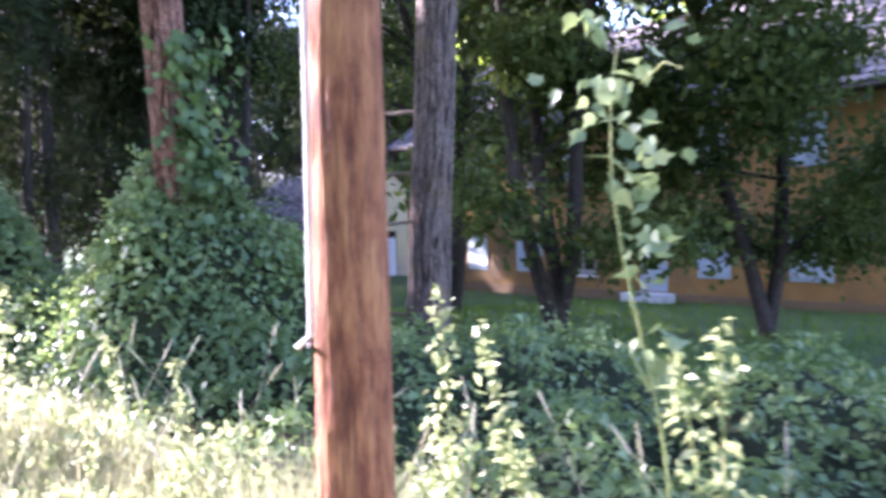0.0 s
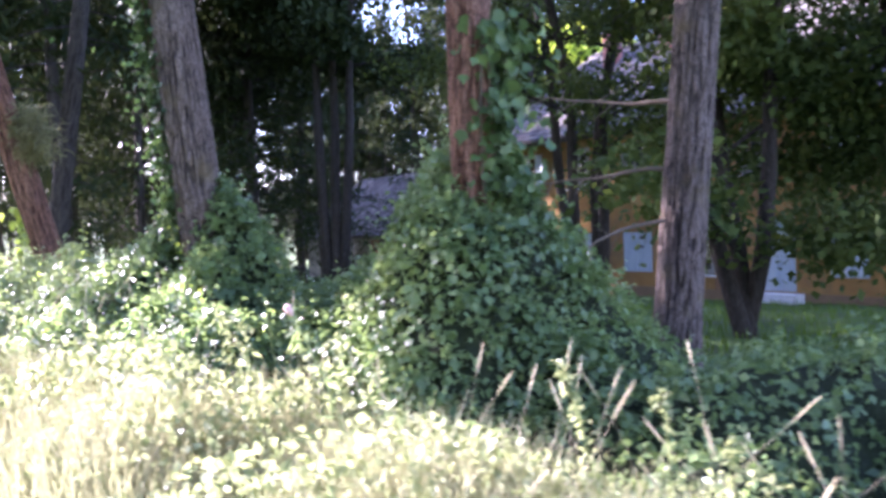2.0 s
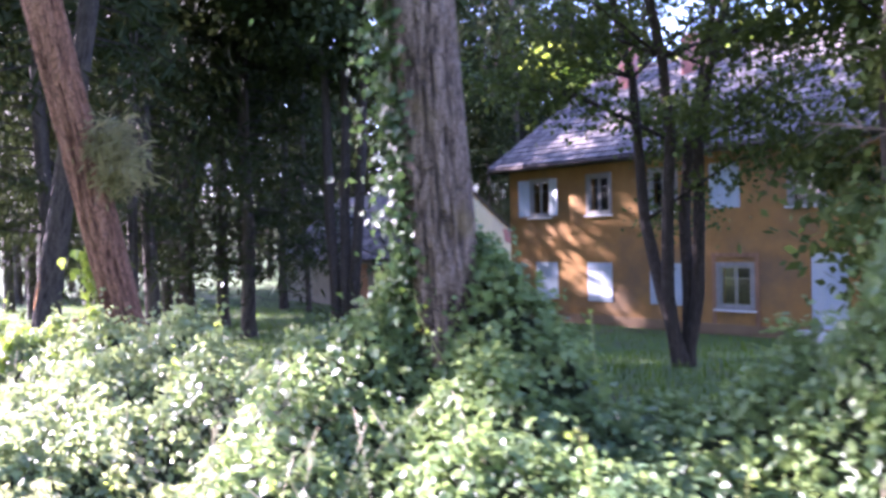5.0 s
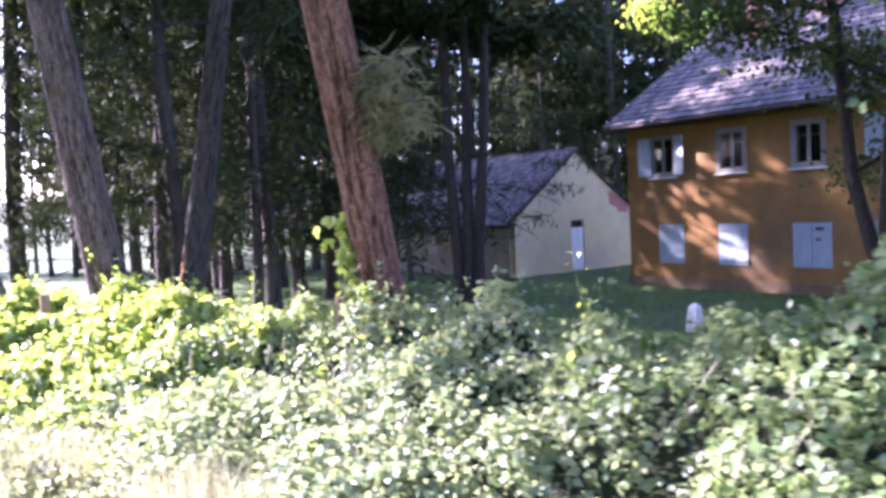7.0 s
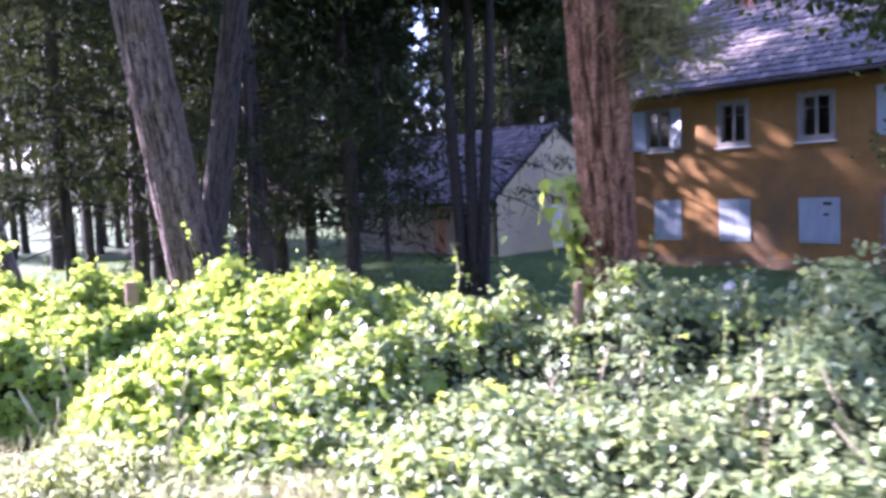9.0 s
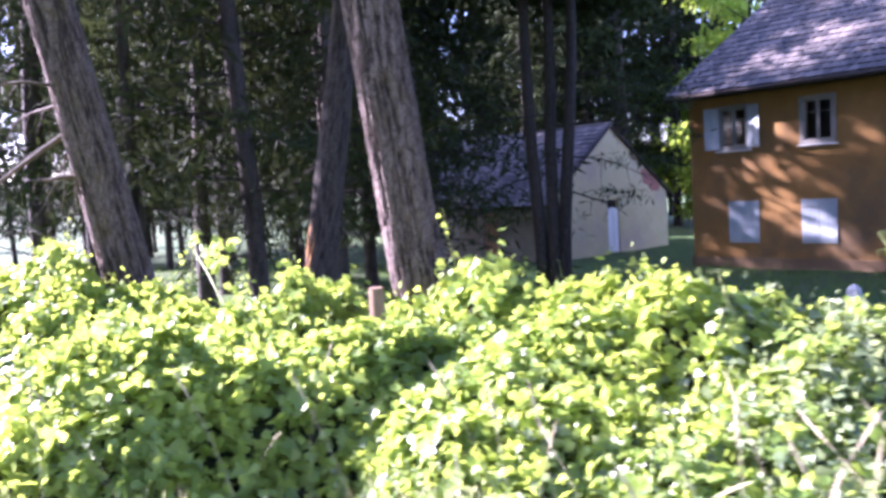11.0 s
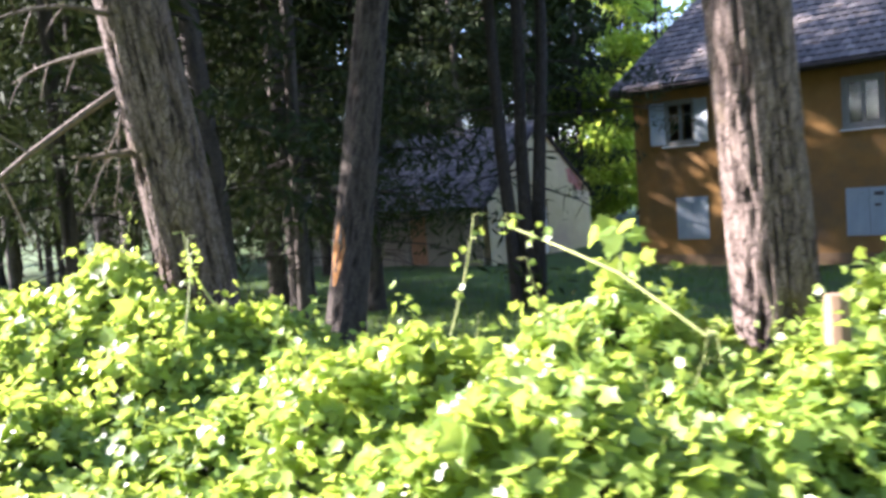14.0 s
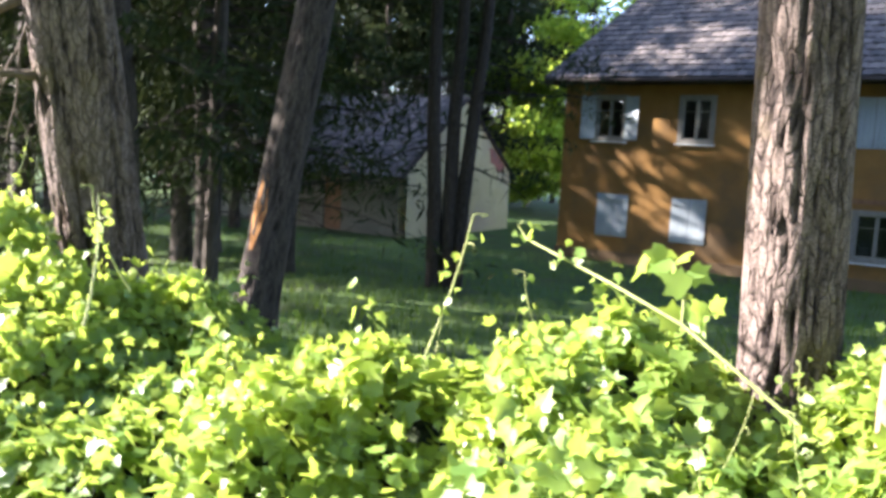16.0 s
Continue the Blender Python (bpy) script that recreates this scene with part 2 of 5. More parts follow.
def pole_material():
    """Weathered round timber: long grain, dark checks drawn out along the stem, paler worn streaks."""
    m, nt, b = nodes_of("weathered_pole")
    long_v, fine_v = coords(nt, (1, 1, 0.2)), coords(nt, (1, 1, 0.05))
    streak, grain, patch = tex(nt, long_v, 26, 5), tex(nt, fine_v, 120, 4), tex(nt, coords(nt, (1, 1, 0.5)), 11, 6, 0.7)
    col = ramp(nt, streak, [(0.34, (0.075, 0.026, 0.014)), (0.48, (0.17, 0.06, 0.027)), (0.64, (0.31, 0.14, 0.058))])
    col = mixc(nt, ramp(nt, grain, [(0.36, (0.75, 0.75, 0.75)), (0.5, (0, 0, 0))]), col, (0.07, 0.026, 0.016))
    col = mixc(nt, ramp(nt, patch, [(0.46, (0, 0, 0)), (0.62, (0.75, 0.75, 0.75))]), col, (0.27, 0.115, 0.05))
    nt.links.new(col, b.inputs["Base Color"])
    b.inputs["Roughness"].default_value = 0.85
    b.inputs["Specular IOR Level"].default_value = 0.2
    bump(nt, b, streak, 1.0, 0.02)
    return m


M_POLE = pole_material()


def glass_material():
    m, nt, b = nodes_of("old_window_glass")
    b.inputs["Base Color"].default_value = (0.8, 0.85, 0.85, 1)
    b.inputs["Roughness"].default_value = 0.04
    b.inputs["Transmission Weight"].default_value = 1.0
    b.inputs["IOR"].default_value = 1.5
    return m


M_GLASS = glass_material()

# ---- mesh helpers ----
class Build:
    """Gathers vertices and faces of one mesh, with a value per vertex for bark."""
    def __init__(self):
        self.v, self.f, self.a = [], [], []

    def quad_box(self, x0, x1, y0, y1, z0, z1, m=None):
        b = len(self.v)
        pts = [(x, y, z) for z in (z0, z1) for y in (y0, y1) for x in (x0, x1)]
        self.v += [tuple(m @ Vector(p)) for p in pts] if m else pts
        self.f += [tuple(b + i for i in q) for q in ((0, 2, 3, 1), (4, 5, 7, 6), (0, 1, 5, 4), (2, 6, 7, 3), (0, 4, 6, 2), (1, 3, 7, 5))]
        return self

    def poly(self, *pts):
        b = len(self.v)
        self.v += [tuple(p) for p in pts]
        self.f.append(tuple(range(b, b + len(pts))))
        return self

    def tube(self, pts, radii, sides=7, cap=True):
        pts = [Vector(p) for p in pts]
        b = len(self.v)
        for i, p in enumerate(pts):
            d = (pts[min(i + 1, len(pts) - 1)] - pts[max(i - 1, 0)]).normalized()
            u = d.orthogonal().normalized() if i == 0 else (u - d * u.dot(d)).normalized()
            w = d.cross(u)
            for k in range(sides):
                a = 2 * math.pi * k / sides
                self.v.append(tuple(p + (u * math.cos(a) + w * math.sin(a)) * radii[i]))
        for i in range(len(pts) - 1):
            for k in range(sides):
                k2 = (k + 1) % sides
                self.f.append((b + i * sides + k, b + i * sides + k2, b + (i + 1) * sides + k2, b + (i + 1) * sides + k))
        if cap:
            self.f.append(tuple(b + (len(pts) - 1) * sides + k for k in range(sides)))
        return self

    def mesh(self, name, mat, smooth=False):
        me = bpy.data.meshes.new(name)
        me.from_pydata(self.v, [], self.f)
        me.materials.append(mat)
        if smooth:
            me.polygons.foreach_set("use_smooth", [True] * len(me.polygons))
        if self.a:
            at = me.attributes.new("ridge", "FLOAT", "POINT")
            at.data.foreach_set("value", self.a)
        return me


def obj(name, build, mat, parent=None, label="", smooth=False):
    ob = new(name, build.mesh(name, mat, smooth))
    if parent:
        ob.parent = parent
    if label:
        ob["label"] = label
    return ob


def array_mesh(name, verts, faces, mat):
    """A mesh from an (n, 3) array and an (m, 3) array of triangles."""
    me = bpy.data.meshes.new(name)
    me.vertices.add(len(verts))
    me.vertices.foreach_set("co", np.asarray(verts, np.float32).ravel())
    me.loops.add(faces.size)
    me.loops.foreach_set("vertex_index", faces.astype(np.int32).ravel())
    me.polygons.add(len(faces))
    me.polygons.foreach_set("loop_start", np.arange(0, faces.size, 3, dtype=np.int32))
    me.update(calc_edges=True)
    me.materials.append(mat)
    return me


LEAF_V = np.array([(0, 0, 0), (-0.34, 0.12, 0.03), (-0.46, 0.46, 0.05), (-0.2, 0.62, 0.0), (0, 1, -0.12), (0.2, 0.62, 0.0), (0.46, 0.46, 0.05), (0.34, 0.12, 0.03), (0, 0.45, -0.06)])
LEAF_F = np.array([(0, 1, 8), (1, 2, 8), (2, 3, 8), (3, 4, 8), (4, 5, 8), (5, 6, 8), (6, 7, 8), (7, 0, 8)])
LOBE_SIDE = [(0.16, -0.04, 0.02), (0.42, 0.06, 0.05), (0.36, 0.26, 0.02), (0.52, 0.5, 0.05), (0.22, 0.55, 0.0)]
LOBED_V = np.array([(0, 0, 0)] + LOBE_SIDE + [(0, 1, -0.14)] + [(-x, y, z) for x, y, z in LOBE_SIDE[::-1]] + [(0, 0.36, -0.06)])
LOBED_F = np.array([(12, i, (i + 1) % 12) for i in range(12)])
SMALL_V = np.array([(0, 0, 0), (-0.36, 0.4, 0.05), (0, 1, -0.08), (0.36, 0.4, 0.05), (0, 0.42, -0.05)])
SMALL_F = np.array([(0, 1, 4), (1, 2, 4), (2, 3, 4), (3, 0, 4)])
SPRAY_V = np.array([(0, 0, 0), (-0.1, 0.45, 0.02), (0, 1, -0.03), (0.1, 0.45, 0.02)])
SPRAY_F = np.array([(0, 1, 2), (0, 2, 3)])
BLADE_V = np.array([(-0.5, 0, 0), (0.5, 0, 0), (0.35, 0.12, 0.55), (-0.35, 0.12, 0.55), (0, 0.42, 1.0)])
BLADE_F = np.array([(0, 1, 2), (0, 2, 3), (3, 2, 4)])


def scatter(place, normal, size, shape, rng, loose=0.8):
    """Leaves at the places, each turned about its normal at random and tipped off it by 'loose'."""
    n = len(place)
    nrm = normal + rng.normal(0, loose, (n, 3))
    nrm /= np.linalg.norm(nrm, axis=1, keepdims=True) + 1e-9
    ref = rng.normal(0, 1, (n, 3))
    ref[:, 2] -= 0.9
    t = ref - nrm * (ref * nrm).sum(1, keepdims=True)
    t /= np.linalg.norm(t, axis=1, keepdims=True) + 1e-9
    b = np.cross(t, nrm)
    lv, lf = shape
    co = place[:, None, :] + size[:, None, None] * (lv[None, :, 0:1] * b[:, None, :] + lv[None, :, 1:2] * t[:, None, :] + lv[None, :, 2:3] * nrm[:, None, :])
    faces = lf[None] + (np.arange(n) * len(lv))[:, None, None]
    return co.reshape(-1, 3), faces.reshape(-1, 3)


def leaf_object(name, place, normal, size, shape, mat, rng, loose=0.8, parent=None, label=""):
    v, f = scatter(np.asarray(place), np.asarray(normal), np.asarray(size), shape, rng, loose)
    ob = new(name, array_mesh(name, v, f, mat))
    if parent:
        ob.parent = parent
    if label:
        ob["label"] = label
    return ob


def blades(name, base, height, width, mat, rng, parent=None):
    n = len(base)
    a = rng.uniform(0, 2 * np.pi, n)
    c, s = np.cos(a), np.sin(a)
    bend = rng.uniform(0.2, 1.3, n)
    lv = BLADE_V
    x = lv[None, :, 0] * width[:, None]
    y = lv[None, :, 1] * (bend * height)[:, None]
    z = lv[None, :, 2] * height[:, None]
    co = np.stack([x * c[:, None] - y * s[:, None], x * s[:, None] + y * c[:, None], z], 2) + base[:, None, :]
    f = BLADE_F[None] + (np.arange(n) * len(lv))[:, None, None]
    ob = new(name, array_mesh(name, co.reshape(-1, 3), f.reshape(-1, 3), mat))
    if parent:
        ob.parent = parent
    return ob


# ---- lie of the land: s runs along the path, p across it towards the house ----
ORIGIN, ALONG, ACROSS = np.array((26.34, -20.53)), np.array((-0.969, -0.249)), np.array((-0.249, 0.969))


def smooth(a, b, x):
    t = np.clip((np.asarray(x, float) - a) / (b - a), 0, 1)
    return t * t * (3 - 2 * t)


def sp(x, y):
    d0, d1 = np.asarray(x) - ORIGIN[0], np.asarray(y) - ORIGIN[1]
    return d0 * ALONG[0] + d1 * ALONG[1], d0 * ACROSS[0] + d1 * ACROSS[1]


def xy(s, p):
    return ORIGIN[0] + s * ALONG[0] + p * ACROSS[0], ORIGIN[1] + s * ALONG[1] + p * ACROSS[1]


def ground_z(x, y):
    s, p = sp(x, y)
    top = 1.12 + 0.4 * smooth(1.5, 7, s)
    fall = np.clip((p - 2.4) / (22.5 - 8.0 * smooth(9, 16, s)), 0, 1)
    return top * (1 - fall * fall * (3 - 2 * fall) * 0.5 - fall * 0.5)


# ground: one sheet, finer near the path
gx = np.concatenate([np.linspace(-2500, -80, 18), np.linspace(-70, 45, 150), np.linspace(60, 2500, 18)])
gy = np.concatenate([np.linspace(-2500, -60, 16), np.linspace(-50, 40, 130), np.linspace(55, 2500, 18)])
X, Y = np.meshgrid(gx, gy, indexing="ij")
Z = ground_z(X, Y)
near = (np.abs(X) < 80) & (np.abs(Y) < 60)
Z = Z + np.where(near, 0.03 * np.sin(X * 1.7 + 2 * np.sin(Y * 0.9)) * np.sin(Y * 1.3 + X * 0.4) - 0.03, -0.03)
nx, ny = X.shape
idx = np.arange(nx * ny).reshape(nx, ny)
q = np.stack([idx[:-1, :-1], idx[1:, :-1], idx[1:, 1:], idx[:-1, 1:]], -1).reshape(-1, 4)
tri = np.concatenate([q[:, [0, 1, 2]], q[:, [0, 2, 3]]])
ground = new("ground", array_mesh("ground", np.stack([X, Y, Z], -1).reshape(-1, 3), tri, M_GROUND))
tagged(ground, "rough grassy ground falling gently towards the house", "ground", kind="structure")

# far wooded hill
hill = Build()
NA, NR = 90, 8
for j in range(NR):
    for i in range(NA):
        a = radians(60 + 200 * i / (NA - 1))
        r = 110 + 26 * j
        h = 20 * math.sin(math.pi * 0.5 * j / (NR - 1)) * (0.75 + 0.5 * noise.noise((i * 0.09, 0, 3))) + (3.0 * noise.noise((i * 0.9, j * 1.3, 1)) if j else -1)
        hill.v.append((10 + r * math.cos(a), -15 + r * math.sin(a), h))
for j in range(NR - 1):
    for i in range(NA - 1):
        hill.f.append((j * NA + i, j * NA + i + 1, (j + 1) * NA + i + 1, (j + 1) * NA + i))
tagged(obj("backdrop", hill, M_HILL, smooth=True), "distant wooded hillside", "hill", kind="structure")

# ---- hedge of vines ----
def hedge_front(s):
    return 2.15 - 0.75 * smooth(5, 8.5, s) + 0.3 * smooth(11, 12.5, s) - 0.65 * smooth(13.5, 16, s)


def hedge_back(s):
    return 6.0 - 1.7 * smooth(4, 7, s)


def hedge_rise(s):
    return 0.6 + 0.24 * smooth(5, 9, s) + 0.06 * smooth(14, 16.5, s)


def wave(x, y, k, seed):
    return np.array([noise.noise((a * k, b * k, seed)) for a, b in zip(np.atleast_1d(x), np.atleast_1d(y))])


MOUNDS = ((20.45, -18.1, 0.15, 1.45, 1.1), (18.1, -18.95, 0.0, 0.75, 0.8), (13.9, -19.4, 0.0, 0.3, 0.7), (24.6, -18.2, 0.0, 0.3, 0.5),
          (10.6, -22.7, 0.0, 0.32, 0.9), (11.7, -22.4, 0.0, -0.4, 0.8), (9.36, -22.7, 0.0, -0.35, 0.65), (17.3, -20.8, 0.0, -0.5, 0.95), (13.6, -22.4, 0.0, -0.4, 0.7), (16.3, -21.4, 0.0, 0.22, 0.8), (8.3, -22.4, 0.0, -0.3, 1.3), (19.7, -19.7, 0.0, 0.35, 1.0))


def hedge_top(s, p):
    x, y = xy(s, p)
    f, b = hedge_front(s), hedge_back(s)
    w = wave(x, y, 0.55, 2.0)
    q = (p - f - 0.45 * w) / (b - f)
    prof = np.clip(q / 0.7, 0, 1) ** 0.65 * (1 - 0.5 * smooth(0.78, 1.0, q))
    roll = wave(x, y, 1.1, 5.0)
    z = ground_z(x, y) + hedge_rise(s) * prof * (1 + 0.25 * w) + (np.where(roll < 0, 0.78, 0.36) * roll + 0.3 * wave(x, y, 2.3, 8.0) + 0.16 * wave(x, y, 4.4, 6.0)) * prof
    rough = wave(x, y, 2.3, 7.0)
    for mx, my, _, mh, mr in MOUNDS:
        d = np.hypot(x - mx, y - my) / mr * (1 + 0.5 * w) + 0.22 * rough
        z = z + mh * np.clip(1 - d, 0, 1) ** 1.15
    return z


def hedge_piece(s0, s1, count, rng, mat, size):
    # leaves close over the thicket, and sprigs of leaves that stand out of it
    lobed = size[1] > 0.076
    shape = (LOBED_V, LOBED_F) if lobed else (SMALL_V, SMALL_F)

    def on_hedge(n):
        s = rng.uniform(s0, s1, n) + rng.normal(0, 0.75, n)
        f, b = hedge_front(s), hedge_back(s)
        p = f - 0.15 + rng.uniform(0, 1, n) ** 1.35 * (b - f + 0.15)
        # the steep mounds carry more leaves
        for mx, my, _, mh, mr in MOUNDS:
            ms, mp = sp(mx, my)
            if mh > 0.6 and s0 <= ms < s1:
                k = int(n * 0.3 * mh)
                s = np.concatenate([s, rng.normal(ms, 0.5 * mr, k)])
                p = np.concatenate([p, rng.normal(mp - 0.1, 0.5 * mr, k)])
        n = len(s)
        z = hedge_top(s, p)
        e = 0.06
        dzs, dzp = (hedge_top(s + e, p) - z) / e, (hedge_top(s, p + e) - z) / e
        x, y = xy(s, p)
        nrm = np.stack([-dzs * ALONG[0] - dzp * ACROSS[0], -dzs * ALONG[1] - dzp * ACROSS[1], np.ones(n)], 1)
        nrm /= np.linalg.norm(nrm, axis=1, keepdims=True)
        keep = z - ground_z(x, y) > 0.06
        return np.stack([x, y, z], 1)[keep], nrm[keep]

    flat, fn = on_hedge(int(count * 0.62))
    flat = flat - fn * (rng.exponential(0.08, len(flat)) - 0.03)[:, None]
    root, rn = on_hedge(int(count * 0.075))
    way = rn * 0.5 + np.array((0, 0, 0.55)) + rng.normal(0, 0.5, rn.shape)
    way /= np.linalg.norm(way, axis=1, keepdims=True)
    reach = np.clip(0.07 + rng.exponential(0.075, len(root)), 0, 0.36)
    pl, nm, sz = [flat], [fn * 0.8 + np.array((0, 0, 0.3))], [rng.uniform(*size, len(flat)) * np.where(rng.uniform(size=len(flat)) < 0.15, 1.4, 1.0)]
    for k in range(6):
        u = (k + 0.8) / 6
        pos = root - rn * 0.03 + way * (reach * u)[:, None] + rng.normal(0, 0.022, root.shape) - np.array((0, 0, 0.05)) * u * u
        pl.append(pos)
        nm.append(way * 0.5 + rng.normal(0, 0.5, root.shape) + np.array((0, 0, 0.5)))
        sz.append(rng.uniform(*size, len(root)) * (1.15 - 0.5 * u))
    ob = leaf_object("vine_hedge", np.concatenate(pl), np.concatenate(nm), np.concatenate(sz), shape, mat, rng, 0.7)
    # added filler sheet under the leaves, near-black for the shade inside
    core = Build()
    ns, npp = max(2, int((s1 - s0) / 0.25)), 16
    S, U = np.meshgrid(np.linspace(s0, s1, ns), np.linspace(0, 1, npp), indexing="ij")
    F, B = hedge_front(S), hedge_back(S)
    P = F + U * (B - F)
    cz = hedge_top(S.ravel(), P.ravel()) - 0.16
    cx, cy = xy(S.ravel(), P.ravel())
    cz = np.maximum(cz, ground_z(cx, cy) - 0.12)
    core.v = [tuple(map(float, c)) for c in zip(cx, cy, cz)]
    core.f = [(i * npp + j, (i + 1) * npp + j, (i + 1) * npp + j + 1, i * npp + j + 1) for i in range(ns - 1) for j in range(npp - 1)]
    obj("thicket", core, M_CORE, ob, "dark filler sheet standing for the shade inside the hedge", True)
    return ob


rs = np.random.RandomState
for s0, s1, cnt, mat, size, lab in (
        (-4.5, 4.2, 26000, M_IVY, (0.045, 0.075), "low dark green vines and weeds along the verge"),
        (4.2, 8.6, 24000, M_IVY, (0.045, 0.075), "dark green vine thicket climbing round the pine"),
        (8.6, 13.0, 36000, M_VINE, (0.035, 0.07), "sunlit green vine hedge with small glossy leaves"),
        (13.0, 17.0, 34000, M_VINE_Y, (0.045, 0.098), "bright yellow-green vine hedge in full sun"),
        (17.0, 22.0, 36000, M_VINE_Y, (0.045, 0.098), "bright yellow-green vine hedge in full sun"),
        (22.0, 30.0, 12000, M_VINE, (0.06, 0.1), "green vine hedge trailing on along the path")):
    tagged(hedge_piece(s0, s1, cnt, rs(int(s0 * 10 + 100)), mat, size), lab, "hedge", "vine hedge along the path", "stuff")


# ---- verge grass ----
def verge(s0, s1, count, h0, h1, rng, plo=0.75):
    s = rng.uniform(s0, s1, count)
    f = hedge_front(s) + 0.25
    p = plo + rng.uniform(0, 1, count) * (f - plo)
    x, y = xy(s, p)
    clump = 0.65 + 0.55 * wave(x, y, 1.1, 9.0)
    h = rng.uniform(h0, h1, count) * np.clip(clump, 0.3, 1.2)
    return blades("verge_grass", np.stack([x, y, ground_z(x, y) - 0.03], 1), h, rng.uniform(0.005, 0.013, count), M_GRASS, rng)


tagged(verge(-5, 5.5, 42000, 0.4, 0.95, rs(1)), "tall pale dry grass in the sun beside the path", "grass", kind="stuff")
tagged(verge(5.5, 12.5, 24000, 0.3, 0.7, rs(2)), "dry sunlit grass in front of the vine hedge", "grass", kind="stuff")
tagged(verge(12.5, 28, 16000, 0.25, 0.5, rs(3), 0.4), "short green and dry grass under the vine hedge", "grass", kind="stuff")
r = rs(4)
n = 60000
s_, p_ = r.uniform(-12, 45, n), 4.0 + 22 * r.uniform(0, 1, n) ** 1.4
x_, y_ = xy(s_, p_)
ok = ~((x_ > -0.6) & (y_ > -0.3)) & ~((x_ < -5.5) & (y_ > -0.6))
tagged(blades("lawn", np.stack([x_, y_, ground_z(x_, y_) - 0.03], 1)[ok], r.uniform(0.06, 0.22, n)[ok], r.uniform(0.008, 0.022, n)[ok], M_LAWN, r), "short shaded green grass of the yard", "grass", kind="stuff")


# ---- trees ----
def bark_trunk(base, lean, radius, height, seed, sides=88, rings=260, flare=0.35, depth=0.042, curve=0.0):
    """A trunk with furrowed plates: ridged noise drawn out along the stem, finer low down where it is seen."""
    b = Build()
    zs = [height * (i / rings) ** 1.35 for i in range(rings + 1)]
    for z in zs:
        r0 = radius * (1 - 0.55 * z / height) * (1 + flare * math.exp(-z / 0.35))
        cx = lean[0] * z + curve * math.sin(z * 0.7 + seed)
        cy = lean[1] * z + curve * math.cos(z * 0.6 + seed * 2)
        for k in range(sides):
            a = 2 * math.pi * k / sides
            ca, sa = math.cos(a), math.sin(a)
            q = Vector((ca * radius * 27, sa * radius * 27, z * 1.5 + seed * 7))
            n1 = 1 - abs(noise.noise(q)) * 2.2
            n2 = 1 - abs(noise.noise(Vector((ca * radius * 62, sa * radius * 62, z * 4.5 + seed)))) * 2
            n3 = noise.noise(Vector((ca * 1.5, sa * 1.5, z * 0.8 + seed)))
            crack = max(0.0, min(1.0, 1.35 - max(n1, 0) ** 3 - 0.55 * max(n2, 0) ** 4))
            rr = r0 * (1 + 0.06 * n3) + depth * (crack - 0.6)
            b.v.append((base[0] + cx + ca * rr, base[1] + cy + sa * rr, base[2] + z))
            b.a.append(crack)
    for i in range(rings):
        for k in range(sides):
            k2 = (k + 1) % sides
            b.f.append((i * sides + k, i * sides + k2, (i + 1) * sides + k2, (i + 1) * sides + k))
    return b


def dead_branch(start, way, length, rng, r0=0.02, sag=0.25):
    b = Build()
    w = Vector(way).normalized()
    pts, p = [], Vector(start)
    for i in range(9):
        pts.append(p.copy())
        w = (w + Vector(rng.normal(0, 0.1, 3)) - Vector((0, 0, sag * 0.08))).normalized()
        p = p + w * (length / 8)
    b.tube(pts, [r0 * (1 - 0.85 * i / 8) + 0.002 for i in range(9)], 6)
    for i in (3, 4, 5, 6, 7):
        side = (w.orthogonal() * (1 if i % 2 else -1) + w * 0.8 + Vector(rng.normal(0, 0.3, 3))).normalized()
        q = pts[i]
        b.tube([q, q + side * length * 0.12, q + side * length * 0.22 - Vector((0, 0, 0.03))], [r0 * 0.35, r0 * 0.25, 0.002], 5)
    return b


def needle_crown(base, lean, z0, z1, reach, branches, rng, sprays=46, size=(0.25, 0.5), droop=0.35, shape=1.0):
    """Branches in whorls with drooping sprays of needles, and gaps between them."""
    wood = Build()
    pl, nm, sz = [], [], []
    for i in range(branches):
        z = z0 + (z1 - z0) * (i + rng.uniform(0, 0.9)) / branches
        k = (z - z0) / (z1 - z0)
        L = reach * (1 - shape * k * 0.8) * rng.uniform(0.6, 1.1)
        a = rng.uniform(0, 2 * math.pi)
        w = Vector((math.cos(a), math.sin(a), rng.uniform(-0.1, 0.3)))
        o = Vector((base[0] + lean[0] * z, base[1] + lean[1] * z, base[2] + z))
        pts = [o + w * L * t - Vector((0, 0, droop * L * t * t * 0.6)) for t in (0, 0.35, 0.7, 1)]
        wood.tube(pts, [0.035, 0.024, 0.014, 0.004], 3, False)
        # sprays double in size above 8 m, thickening the unseen canopy for shade
        m = int(sprays * (1 if z < 8 else 0.7) * L / reach) + 4
        t = rng.uniform(0.22, 1.0, m) ** 0.8
        c = np.array([tuple(o + w * L * tt - Vector((0, 0, droop * L * tt * tt * 0.6))) for tt in t])
        c += rng.normal(0, 1, (m, 3)) * np.array((0.24, 0.24, 0.15)) * (L / 2.2)
        pl.append(c)
        nm.append(rng.normal(0, 1, (m, 3)) + np.array((0, 0, 0.5)))
        sz.append(rng.uniform(*size, m) * (1 if z < 8 else 2.0))
    return wood, np.concatenate(pl), np.concatenate(nm), np.concatenate(sz)


LEFT = (-0.66, -0.75)


